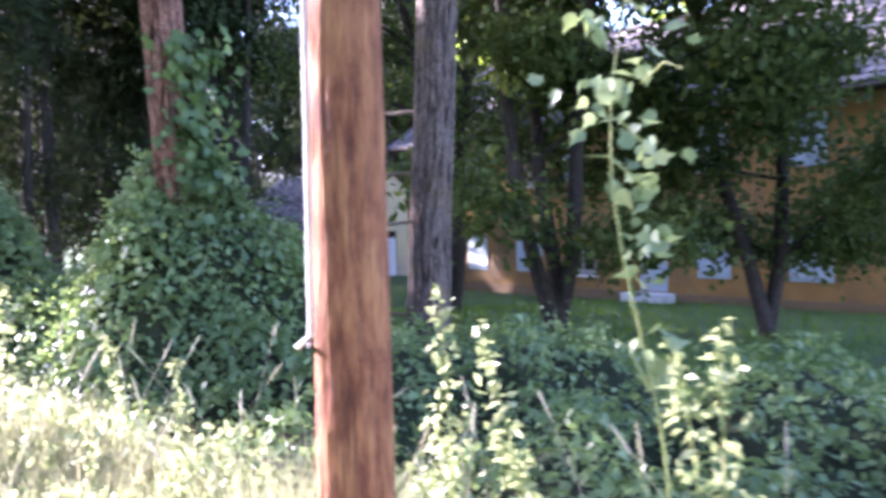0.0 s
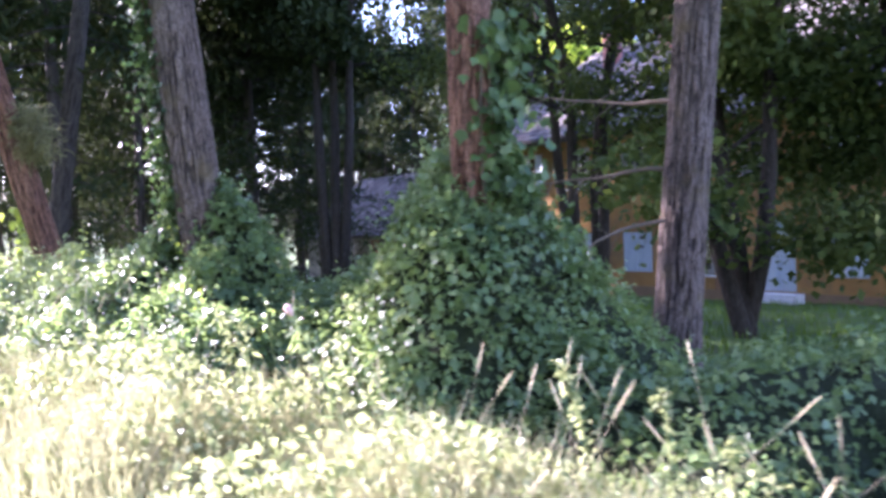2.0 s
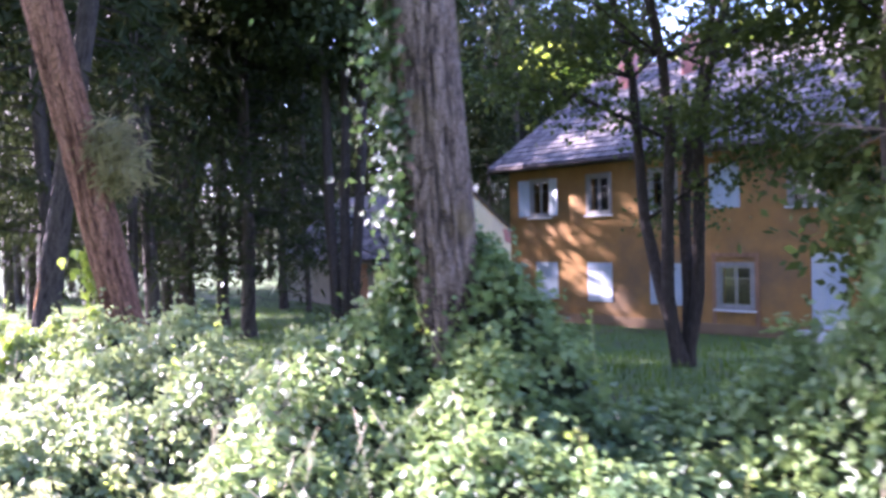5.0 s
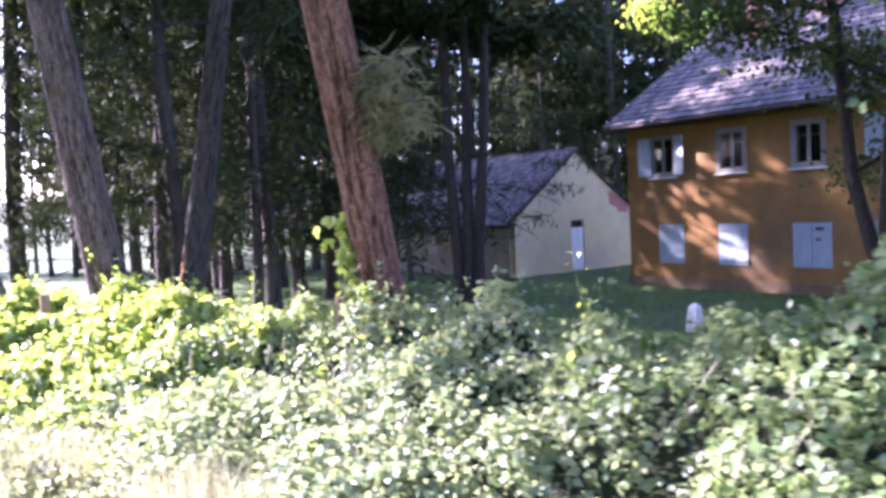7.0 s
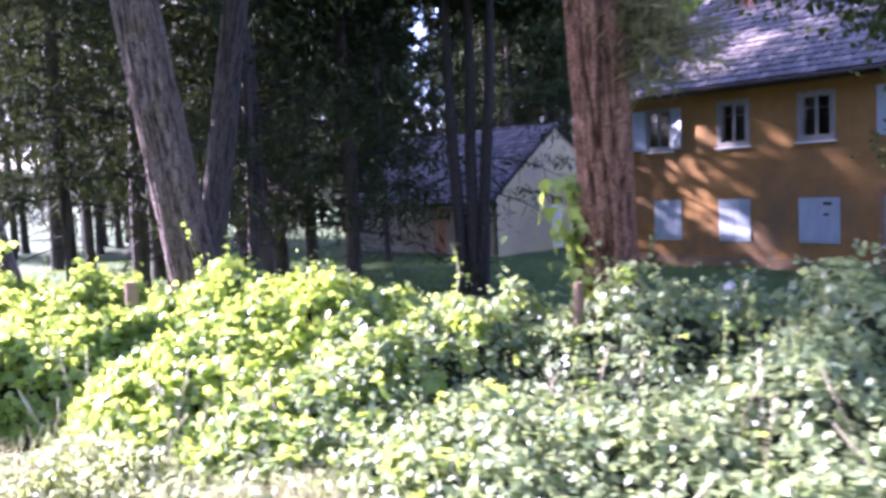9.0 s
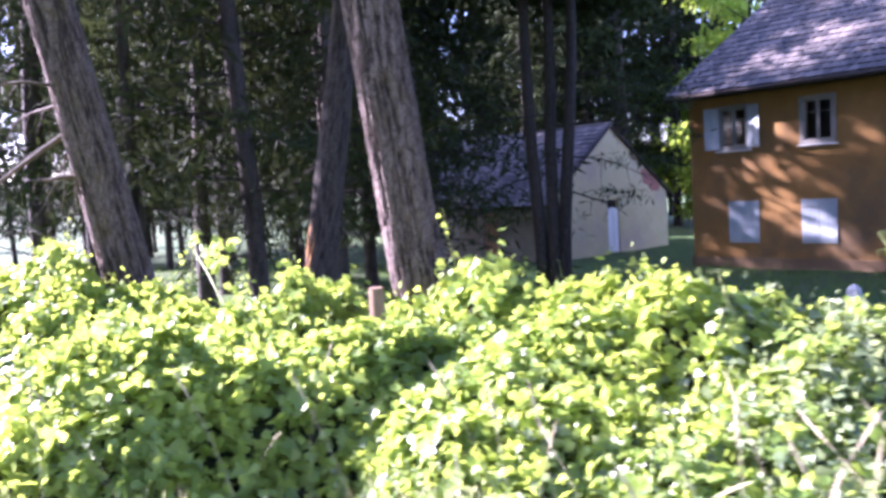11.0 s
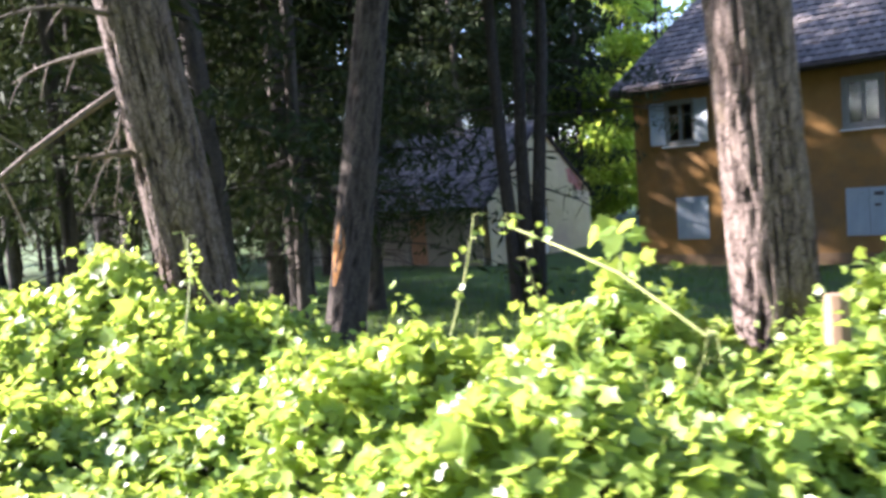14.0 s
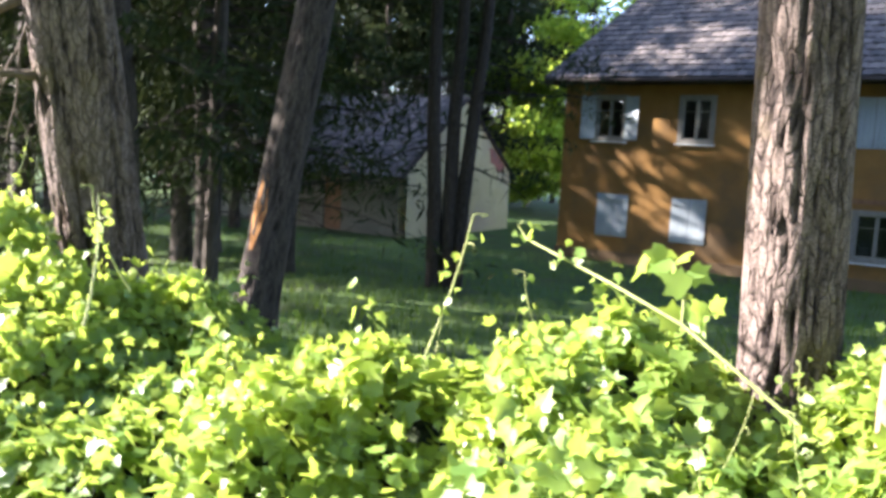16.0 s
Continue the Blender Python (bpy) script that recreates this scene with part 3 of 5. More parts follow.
def row_pine(base, lean, radius, height, seed, mat, label, crown=True, extra=()):
    x, y = base
    z = float(ground_z(x, y)) - 0.12
    tree = new("pine_tree")
    tree.location = (x, y, z)
    obj("trunk", bark_trunk((0, 0, 0), lean, radius, height, seed), mat, tree, smooth=True)
    g = np.random.RandomState(seed + 50)
    # crown stays out of view, added to shade the yard and house front
    if crown:
        wood, pl, nm, sz = needle_crown((0, 0, 0), lean, 6.0, height + 2, 2.8, 46, g, 55, (0.28, 0.5), 0.15, 0.7)
        obj("bough", wood, M_TWIG, tree)["kind"] = "stuff"
        leaf_object("crown", pl, nm, sz, (SPRAY_V, SPRAY_F), M_NEEDLE_SHADE, g, 0.6, tree)
    for zz, ang, length, r0, rise in extra:
        o = (lean[0] * zz + math.cos(ang) * radius * 0.8, lean[1] * zz + math.sin(ang) * radius * 0.8, zz)
        obj("dead_branch", dead_branch(o, (math.cos(ang), math.sin(ang), rise), length, g, r0), M_TWIG, tree, "dry bare branch")
    tagged(tree, label, "tree", "row of pines along the hedge")
    return tree


AL, AR = math.atan2(LEFT[1], LEFT[0]), math.atan2(0.75, 0.66)
row_pine((20.33, -17.95), (0.15, -0.12), 0.142, 13, 1, M_BARK_RED, "pine with reddish flaking bark rising out of a vine mound")
row_pine((18.035, -18.915), (0.027, -0.108), 0.19, 14, 2, M_BARK_GREY, "leaning grey-brown pine with ivy hanging on its trunk")
row_pine((13.76, -19.14), (0.177, -0.277), 0.165, 13, 3, M_BARK_RED, "leaning pine with warm red-brown bark")
row_pine((10.558, -20.455), (-0.006, -0.141), 0.19, 14, 4, M_BARK_GREY, "tall pine with thick cracked grey-brown bark plates")
row_pine((6.81, -21.04), (0.12, -0.234), 0.225, 14, 5, M_BARK_GREY, "leaning pine with pale cracked bark and dead branch stubs",
         extra=((2.5, AL, 1.8, 0.026, -0.5), (2.1, AL + 0.4, 0.42, 0.03, -0.1), (2.75, AL - 0.5, 1.0, 0.02, 0.1), (2.9, AL + 0.9, 0.8, 0.02, 0.1), (2.42, AL + 0.3, 0.7, 0.008, -2.6), (2.4, AL + 0.1, 0.8, 0.007, -2.2), (2.1, AL + 0.5, 0.4, 0.007, -1.8)))
row_pine((19.98, -15.39), (0.15, -0.05), 0.2, 14, 6, M_BARK_GREY, "grey pine with cracked bark behind the vine mound", extra=((2.0, AL, 1.2, 0.02, 0.1), (1.55, AL + 0.4, 1.3, 0.018, 0.1), (2.6, AL - 0.5, 1.6, 0.02, 0.1), (0.6, AL + 0.2, 1.1, 0.02, 0.1)))
row_pine((4.3, -22.3), (-0.046, -0.052), 0.2, 14, 7, M_BARK_GREY, "leaning grey pine further along the hedge")

# tuft of needles on the red pine, its pale colour standing for sun
g = rs(77)
tuft_wood, tl, tn, ts = Build(), [], [], []
for i in range(10):
    h = 3.65 + 0.045 * i
    o = Vector((13.8 + 0.177 * (h - 1.4), -19.2 - 0.277 * (h - 1.4), h))
    w = Vector((0.66 + g.normal(0, 0.3), 0.6 + g.normal(0, 0.35), 0.1 + g.normal(0, 0.2))).normalized()
    L = g.uniform(0.35, 0.7)
    tuft_wood.tube([o, o + w * L * 0.5, o + w * L], [0.011, 0.007, 0.003], 5)
    t = g.uniform(0.25, 1.0, 120)
    tl.append(np.array([tuple(o + w * L * k) for k in t]) + g.normal(0, 0.05, (120, 3)))
    tn.append(g.normal(0, 1, (120, 3)))
    ts.append(g.uniform(0.1, 0.19, 120))
tuft = new("pine_spray")
obj("twig", tuft_wood, M_TWIG, tuft)["kind"] = "stuff"
leaf_object("needles", np.concatenate(tl), np.concatenate(tn), np.concatenate(ts), (SPRAY_V * np.array((0.5, 1, 1)), SPRAY_F), M_NEEDLE_SUN, g, 0.8, tuft)
tagged(tuft, "sprays of pine needles on the red trunk, coloured pale for sunlight", "branch")


def climbing_leaves(name, base, lean, radius, z0, z1, count, ang, spread, size, mat, seed, label, out=0.12):
    x, y = base
    z = float(ground_z(x, y))
    g = rs(seed)
    lx, ly = lean
    h = g.uniform(z0, z1, count)
    a = ang + g.normal(0, spread, count)
    rr = radius + g.exponential(out, count)
    pos = np.stack([x + lx * h + np.cos(a) * rr, y + ly * h + np.sin(a) * rr, z + h], 1)
    nrm = np.stack([np.cos(a), np.sin(a), np.full(count, 0.2)], 1)
    vine = leaf_object("climbing_vine", pos, nrm, g.uniform(*size, count), (LEAF_V, LEAF_F), mat, g, 0.5)
    st = Build()
    for k in range(5):
        a0 = ang + g.normal(0, spread * 0.7)
        pts = [(x + lx * hh + math.cos(a0 + 0.25 * math.sin(hh * 2 + k)) * (radius + 0.03), y + ly * hh + math.sin(a0 + 0.25 * math.sin(hh * 2 + k)) * (radius + 0.03), z + hh) for hh in np.linspace(0, z1 * 0.95, 14)]
        st.tube(pts, [0.009] * 14, 5)
    obj("vine_stem", st, M_TWIG, vine)
    return tagged(vine, label, "vine")


climbing_leaves("ivy", (18.035, -18.915), (0.027, -0.108), 0.19, 0.7, 4.4, 3600, AL + 0.1, 0.33, (0.04, 0.07), M_IVY_SHADE, 11, "green ivy hanging down the side of a leaning pine", 0.06)
climbing_leaves("ivy", (20.33, -17.95), (0.15, -0.12), 0.15, 0.9, 2.6, 900, AR - 0.2, 0.6, (0.06, 0.11), M_IVY_SHADE, 12, "dark green vine leaves climbing a red pine trunk", 0.1)
climbing_leaves("ivy", (13.76, -19.14), (0.177, -0.277), 0.17, 0.4, 1.7, 230, AL, 0.4, (0.065, 0.115), M_VINE_Y, 13, "few sunlit vine leaves on the foot of a red pine", 0.07)

# climber on a thin stem next to the pole
vx, vy = 24.665, -18.2
vz = float(ground_z(vx, vy))
climber = new("climbing_plant")
climber.location = (vx, vy, vz)
g = rs(21)
st = Build()
pts = [(0.07 * math.sin(h * 2.6) - 0.04 * h, 0.06 * math.cos(h * 2.1) + 0.03 * h, h) for h in np.linspace(0, 2.6, 18)]
st.tube(pts, [0.0065 - 0.0003 * i for i in range(18)], 6)
for h in (0.9, 1.25, 1.6, 1.75, 1.95, 2.2):
    w = Vector(g.normal(0, 1, 3))
    w.z = 0.2
    w.normalize()
    st.tube([(0, 0, h), tuple(w * 0.14 + Vector((0, 0, h + 0.03))), tuple(w * 0.24 + Vector((0, 0, h - 0.02)))], [0.006, 0.004, 0.002], 5)
obj("stem", st, M_STEM, climber)
pl = []
for count, h, dh, wide, shift in ((30, 1.93, 0.06, 0.085, -0.09), (28, 1.68, 0.09, 0.06, 0.02), (14, 1.42, 0.07, 0.045, 0.03), (14, 2.24, 0.06, 0.11, -0.1), (16, 1.1, 0.16, 0.05, 0.04)):
    c = g.normal(0, 1, (count, 3)) * np.array((wide, wide, dh))
    pl.append(c + np.array((0.647 * shift - 0.04 * h, 0.76 * shift + 0.03 * h, h)))
pl = np.concatenate(pl)
leaf_object("leaves", pl, g.normal(0, 1, pl.shape) + np.array((0.3, -0.5, 0.3)), g.uniform(0.055, 0.1, len(pl)), (LEAF_V * np.array((0.8, 1, 1)), LEAF_F), M_VINE, g, 0.4, climber)
tagged(climber, "slender climbing plant with hanging green leaves by the pole", "plant")

# utility pole
pole = new("utility_pole")
px, py = 24.66, -19.42
pz = float(ground_z(px, py))
pole.location = (px, py, pz - 0.3)
obj("shaft", bark_trunk((0, 0, 0), (0.004, 0.006), 0.1, 9.0, 9, 60, 240, 0.0, 0.006), M_POLE, pole, smooth=True)
cd = Build()
POLE_R = lambda h: 0.1 * (1 - 0.55 * h / 9) + 0.012
cdp = [(LEFT[0] * POLE_R(h) + 0.004 * h, LEFT[1] * POLE_R(h) + 0.006 * h, h) for h in np.linspace(1.52, 8.6, 20)]
cd.tube([(LEFT[0] * 0.13, LEFT[1] * 0.13, 1.49)] + cdp, [0.006] + [0.009] * 20, 8)
obj("conduit", cd, M_CONDUIT, pole, "white plastic cable conduit")
for h in (1.5, 2.6, 3.8):
    cl = Build()
    cl.tube([(POLE_R(h) * 1.04 * math.cos(a) + 0.004 * h, POLE_R(h) * 1.04 * math.sin(a) + 0.006 * h, h) for a in np.linspace(AL - 0.5, AL + 0.5, 9)], [0.007] * 9, 5)
    obj("cable_clip", cl, M_DARKWOOD, pole, "dark metal cable clip")
tagged(pole, "reddish-brown weathered wooden utility pole with white conduit", "pole")


# ---- wood behind ----
def wood_tree(name, seed, radius, height, z0, reach, branches, mat, leafmat, label):
    t = new(name)
    g = np.random.RandomState(seed)
    lean = (g.normal(0, 0.025), g.normal(0, 0.025))
    obj("trunk", bark_trunk((0, 0, 0), lean, radius, height, seed, 14, 40, 0.3, 0.02, 0.05), mat, t, smooth=True)
    wood, pl, nm, sz = needle_crown((0, 0, 0), lean, z0, height * 1.02, reach, branches, g, 82, (0.24, 0.48), 0.5, 0.75)
    for i in range(26):
        z = g.uniform(1.4, z0 + 2.5)
        a = g.uniform(0, 6.28)
        L = g.uniform(0.7, 1.8)
        w = Vector((math.cos(a), math.sin(a), g.uniform(-0.3, 0.2)))
        o = Vector((lean[0] * z, lean[1] * z, z))
        e = o + w * L - Vector((0, 0, 0.15))
        wood.tube([o, o + w * L * 0.5, e], [0.02, 0.012, 0.003], 3, False)
        for q in (0.45, 0.7):
            wood.tube([o.lerp(e, q), o.lerp(e, q) + Vector(g.normal(0, 0.28, 3))], [0.008, 0.002], 3, False)
    obj("bough", wood, M_BARK_DARK, t)["kind"] = "stuff"
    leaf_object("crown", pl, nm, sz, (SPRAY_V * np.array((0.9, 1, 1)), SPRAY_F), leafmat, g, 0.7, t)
    return tagged(t, label, "tree", "dark conifers of the wood")


kinds = [wood_tree("conifer", 31, 0.17, 20, 2.7, 3.0, 82, M_BARK_DARK, M_NEEDLE_SHADE, "dark conifer with drooping needle branches in the shaded wood"),
         wood_tree("conifer", 32, 0.21, 23, 3.4, 3.4, 88, M_BARK_DARK, M_NEEDLE_SHADE, "tall dark conifer with a bare lower trunk"),
         wood_tree("conifer", 33, 0.14, 17, 2.2, 2.7, 74, M_BARK_DARK, M_NEEDLE_SHADE, "thin dark conifer with low dead branches"),
         wood_tree("conifer", 34, 0.2, 16, 1.9, 3.9, 120, M_BARK_DARK, M_NEEDLE_SHADE, "broad dark conifer with low spreading boughs before the outbuilding")]
SPOTS = [(-11.5, -3.2), (-6.6, -8.6), (-0.2, -14.3), (-3.0, -9.4), (-5.9, -10.2), (-9.3, -3.3), (0.3, -16.4), (-1.6, -13.2), (-23.5, -8.2), (-25, -4.3), (-12.8, -11.4), (-20, -5.4), (-35, 2.2), (-34.5, -1.5), (-42, 10), (-14.5, -9.8), (-17, -12.5)]
g = rs(8)
tries = 0
while len(SPOTS) < 98 and tries < 6000:
    tries += 1
    if g.uniform() < 0.82:
        x, y = g.uniform(-42, 2), g.uniform(-30, -2)
    else:
        x, y = g.uniform(-45, -8), g.uniform(9, 32)
    s, p = sp(x, y)
    if y < -12.5 and x < -6:
        continue
    if p < 4.5 or (y > -5.5 and y < 9 and x > -19) or (x > -12 and y > -9) or (x > -5 and y > -13):
        continue
    away = -(x - 2.5) * 0.927 - y * 0.375
    if away > 0 and abs((x - 2.5) * 0.375 - y * 0.927) < 1.35:
        continue
    if min((x - a) ** 2 + (y - b) ** 2 for a, b in SPOTS) < 5.3:
        continue
    SPOTS.append((x, y))
for i in range(9):
    SPOTS.append((g.uniform(-85, -48), g.uniform(-32, 26)))
# unseen conifer belt behind the path, added to hold skylight off the yard
for i in range(32):
    SPOTS.append(tuple(float(v) for v in xy(-34 + 2.8 * i + g.uniform(-0.5, 0.5), -11.5 - 4.2 * (i % 3) + g.uniform(-1, 1))))
for i, (x, y) in enumerate(SPOTS):
    src = kinds[3] if i in (3, 4) else kinds[i % 3]
    sc = g.uniform(0.85, 1.2)
    m = Matrix.Translation((x, y, float(ground_z(x, y)) - 0.1)) @ Matrix.Rotation(g.uniform(0, 6.28), 4, "Z") @ Matrix.Diagonal((sc, sc, g.uniform(0.9, 1.15), 1))
    if i < 4:
        src.matrix_basis = m
    else:
        copy_thing(src, m)

# stout leaning pine with a raw orange scar
big = new("pine_tree")
big.location = (4.45, -17.75, float(ground_z(4.45, -17.75)) - 0.1)
ln = (0.66 * 0.17, 0.75 * 0.17)
obj("trunk", bark_trunk((0, 0, 0), ln, 0.24, 13, 41, 40, 120, 0.3, 0.03), M_BARK_DARK, big, smooth=True)
scar = Build()
for i in range(15):
    h = 1.05 + i * 0.062
    for j in range(7):
        a = AL + 0.68 + (j - 3) * 0.16 * (1 - abs(i - 7) / 9)
        rr = 0.24 * (1 - 0.55 * h / 13) * (1 + 0.3 * math.exp(-h / 0.35)) + 0.012 + 0.008 * noise.noise((i * 1.1, j * 1.7, 3))
        scar.v.append((ln[0] * h + math.cos(a) * rr, ln[1] * h + math.sin(a) * rr, h))
        scar.a.append(0.5 + 0.5 * noise.noise((j * 2.1, i * 0.6, 8)))
for i in range(14):
    for j in range(6):
        scar.f.append((i * 7 + j, i * 7 + j + 1, (i + 1) * 7 + j + 1, (i + 1) * 7 + j))
M_SCAR = bark_material("raw_orange_bark", (0.16, 0.06, 0.02), (0.5, 0.24, 0.07), (0.62, 0.36, 0.14))
obj("bark_scar", scar, M_SCAR, big, "raw orange bark scar", True)
wood_, pl_, nm_, sz_ = needle_crown((0, 0, 0), ln, 5.0, 13, 2.8, 38, rs(42), 50, (0.3, 0.55), 0.35)
obj("bough", wood_, M_BARK_DARK, big)["kind"] = "stuff"
leaf_object("crown", pl_, nm_, sz_, (SPRAY_V * np.array((0.9, 1, 1)), SPRAY_F), M_NEEDLE_SHADE, rs(43), 0.7, big)
tagged(big, "stout dark pine leaning over, with an orange bark scar", "tree")


def broad_tree(name, base, stems, height, spread, leaves, size, mat, seed, label, z0=0.35, stout=0.13, splay=1.0, lay=None):
    """A tapered trunk or several stems, limbs, and a crown of many leaves in clumps with gaps."""
    x, y = base
    t = new(name)
    t.location = (x, y, float(ground_z(x, y)) - 0.1)
    g = np.random.RandomState(seed)
    ends = []
    for k in range(stems):
        a = 2 * math.pi * k / stems + g.uniform(0, 0.6)
        tilt = 0.0 if stems == 1 else g.uniform(0.12, 0.24) * splay
        w = Vector((math.cos(a) * tilt, math.sin(a) * tilt, 1))
        foot = Vector((0, 0, 0))
        if lay:
            foot, w = Vector((0.83, 0.55, 0)) * lay[k][0], Vector((0.83 * lay[k][1], 0.55 * lay[k][1], 1))
        pts = [foot + w * h + Vector((math.sin(h + k), math.cos(h * 0.8 + k), 0)) * (0.03 if lay else 0.12) for h in np.linspace(0, height * 0.8, 9)]
        stem = Build()
        r0 = stout if stems > 1 else 0.2
        stem.tube(pts, [r0 * (1 - 0.09 * i) for i in range(9)], 9)
        stem.a = [0.5 + 0.5 * noise.noise((v[0] * 20, v[1] * 20, v[2] * 4)) for v in stem.v]
        obj("stem" if stems > 1 else "trunk", stem, M_BARK_DARK, t, smooth=True)
        for i in range(13):
            h = g.uniform(z0, 1.0)
            o = pts[min(8, int(h * 8))]
            b = g.uniform(0, 6.28)
            e = o + Vector((math.cos(b), math.sin(b), g.uniform(0.0, 0.7))) * spread * g.uniform(0.45, 1.0)
            limb = (o, (o + e) / 2 + Vector((0, 0, 0.25)), e)
            ends.append(limb)
    lb = Build()
    for o, m_, e in ends:
        lb.tube([o, m_, e], [0.035, 0.022, 0.005], 5)
    obj("limb", lb, M_BARK_DARK, t)["kind"] = "stuff"
    per = leaves // len(ends)
    pl = []
    for o, m_, e in ends:
        u = g.uniform(0.3, 1.05, per)[:, None]
        c = np.array(o)[None] * (1 - u) ** 2 + 2 * u * (1 - u) * np.array(m_)[None] + u * u * np.array(e)[None]
        pl.append(c + g.normal(0, 1, (per, 3)) * np.array((0.5, 0.5, 0.28)) * spread * 0.22)
    pl = np.concatenate(pl)
    leaf_object("crown", pl, g.normal(0, 0.6, (len(pl), 3)) + np.array((0, 0, 0.7)), g.uniform(*size, len(pl)), (SPRAY_V * np.array((3.4, 1, 1.5)), SPRAY_F), mat, g, 0.6, t)
    return tagged(t, label, "tree")


# yard trees take the leaf colour that has shade put into it
broad_tree("broadleaf_tree", (13.3, -9.3), 4, 13.5, 3.6, 26000, (0.09, 0.16), M_BROAD_SHADE, 51, "dark many-stemmed tree standing in the yard before the house", 0.3)
broad_tree("broadleaf_tree", (19.65, -8.1), 2, 13.0, 4.2, 62000, (0.1, 0.17), M_BROAD_SHADE, 52, "dark shady broadleaf tree in front of the facade", 0.13)
# high crown, mostly unseen, added over these stems to shade the facade
trio = broad_tree("broadleaf_tree", (1.0, -8.23), 3, 20.0, 5.0, 30000, (0.18, 0.34), M_NEEDLE_SHADE, 53, "three dark straight stems growing from one root", 0.5, 0.19, 0.4, ((-0.3, -0.03), (0.0, 0.015), (0.2, 0.07)))
for i, (h, a, L) in enumerate(((3.0, 0.75, 2.2), (3.9, 0.95, 3.0), (4.6, 0.6, 3.4), (5.4, 0.9, 3.6), (6.0, 0.7, 3.2), (3.4, 3.6, 1.8), (4.9, 3.9, 2.4))):
    obj("dead_branch", dead_branch((0, 0, h), (math.cos(a), math.sin(a), -0.05), L, rs(800 + i), 0.03), M_BARK_DARK, trio, "dark bare branch")
g = rs(820)
pl = []
for h, a, L in ((3.0, 0.75, 2.2), (3.9, 0.95, 3.0), (4.6, 0.6, 3.4), (5.4, 0.9, 3.6), (6.0, 0.7, 3.2), (5.6, 0.35, 3.4)):
    u = g.uniform(0.5, 1.05, 150)[:, None]
    pl.append(np.array((0, 0, h)) + u * L * np.array((math.cos(a), math.sin(a), -0.12)) + g.normal(0, 1, (150, 3)) * np.array((0.22, 0.22, 0.1)))
pl = np.concatenate(pl)
leaf_object("needles", pl, g.normal(0, 1, pl.shape) + np.array((0, 0, 0.5)), g.uniform(0.12, 0.26, len(pl)), (SPRAY_V, SPRAY_F), M_NEEDLE_SHADE, g, 0.7, trio)
broad_tree("broadleaf_tree", (-5.5, 17.0), 3, 15.0, 5.4, 34000, (0.2, 0.38), M_BROAD_LIT, 54, "sunlit yellow-green leafy tree behind the house", 0.12)
broad_tree("broadleaf_tree", (-12.5, 22.0), 2, 11.0, 4.5, 12000, (0.22, 0.4), M_BROAD_LIT, 55, "sunlit green leafy tree beyond the outbuilding", 0.12)
broad_tree("broadleaf_tree", (-1.5, 27.0), 2, 18.0, 6.0, 18000, (0.25, 0.45), M_BROAD_LIT, 56, "bright green tree rising behind the house roof", 0.12)
broad_tree("broadleaf_tree", (-3.2, 10.5), 2, 4.5, 1.8, 6000, (0.12, 0.2), M_BROAD_LIT, 57, "green leafy bush tree between house and outbuilding", 0.15)
broad_tree("broadleaf_tree", (18.0, -11.3), 3, 12.0, 3.8, 42000, (0.1, 0.18), M_BROAD_SHADE, 58, "dark leafy tree with low hanging branches in the yard", 0.22)

# ---- house ----
def opened_wall(u0, u1, z0, z1, holes, thick):
    """A wall in the plane y = 0, thick towards +y, with openings that go right through."""
    b = Build()
    us = sorted({u0, u1, *[h[0] for h in holes], *[h[1] for h in holes]})
    zs = sorted({z0, z1, *[h[2] for h in holes], *[h[3] for h in holes]})
    for a, c in zip(us, us[1:]):
        for d, e in zip(zs, zs[1:]):
            if any(h[0] <= a and c <= h[1] and h[2] <= d and e <= h[3] for h in holes):
                continue
            b.poly((a, 0, d), (c, 0, d), (c, 0, e), (a, 0, e))
            b.poly((c, thick, d), (a, thick, d), (a, thick, e), (c, thick, e))
    for h0, h1, k0, k1 in holes:
        b.poly((h0, 0, k0), (h0, 0, k1), (h0, thick, k1), (h0, thick, k0))
        b.poly((h1, 0, k1), (h1, 0, k0), (h1, thick, k0), (h1, thick, k1))
        b.poly((h0, 0, k0), (h0, thick, k0), (h1, thick, k0), (h1, 0, k0))
        b.poly((h0, 0, k1), (h1, 0, k1), (h1, thick, k1), (h0, thick, k1))
    b.poly((u0, 0, z0), (u0, 0, z1), (u0, thick, z1), (u0, thick, z0))
    b.poly((u1, 0, z0), (u1, thick, z0), (u1, thick, z1), (u1, 0, z1))
    b.poly((u0, 0, z1), (u1, 0, z1), (u1, thick, z1), (u0, thick, z1))
    return b


HX, HD, EAVE = 24.0, 8.0, 5.45
house = new("house")
tagged(house, "two-storey ochre plastered house with a tiled hip roof and pale shutters", "house")
UP = [(1.08, 2.02)] + [(c - 0.47, c + 0.47) for c in (4.2, 6.73, 8.85, 11.3, 13.9, 16.6, 19.2, 21.8)]
LOW = [(1.32, 2.3), (3.68, 4.69), (6.22, 7.36), (8.6, 9.7), None, (13.4, 14.4), (16.1, 17.2), (18.8, 19.8), (21.4, 22.4)]
holes = [(a, b, 3.78, 5.08) for a, b in UP] + [(w[0], w[1], 0.8, 2.08) for w in LOW if w] + [(11.36, 12.38, 0.32, 2.45)]
obj("front_wall", opened_wall(0, HX, 0.0, EAVE, holes, 0.4), M_OCHRE, house, "worn ochre plaster front wall")
end = obj("side_wall", opened_wall(0.0, HD - 0.4, 0.0, EAVE, [], 0.4), M_OCHRE, house)
end.matrix_basis = pose(0, HD, 0, 0, 0, -90)
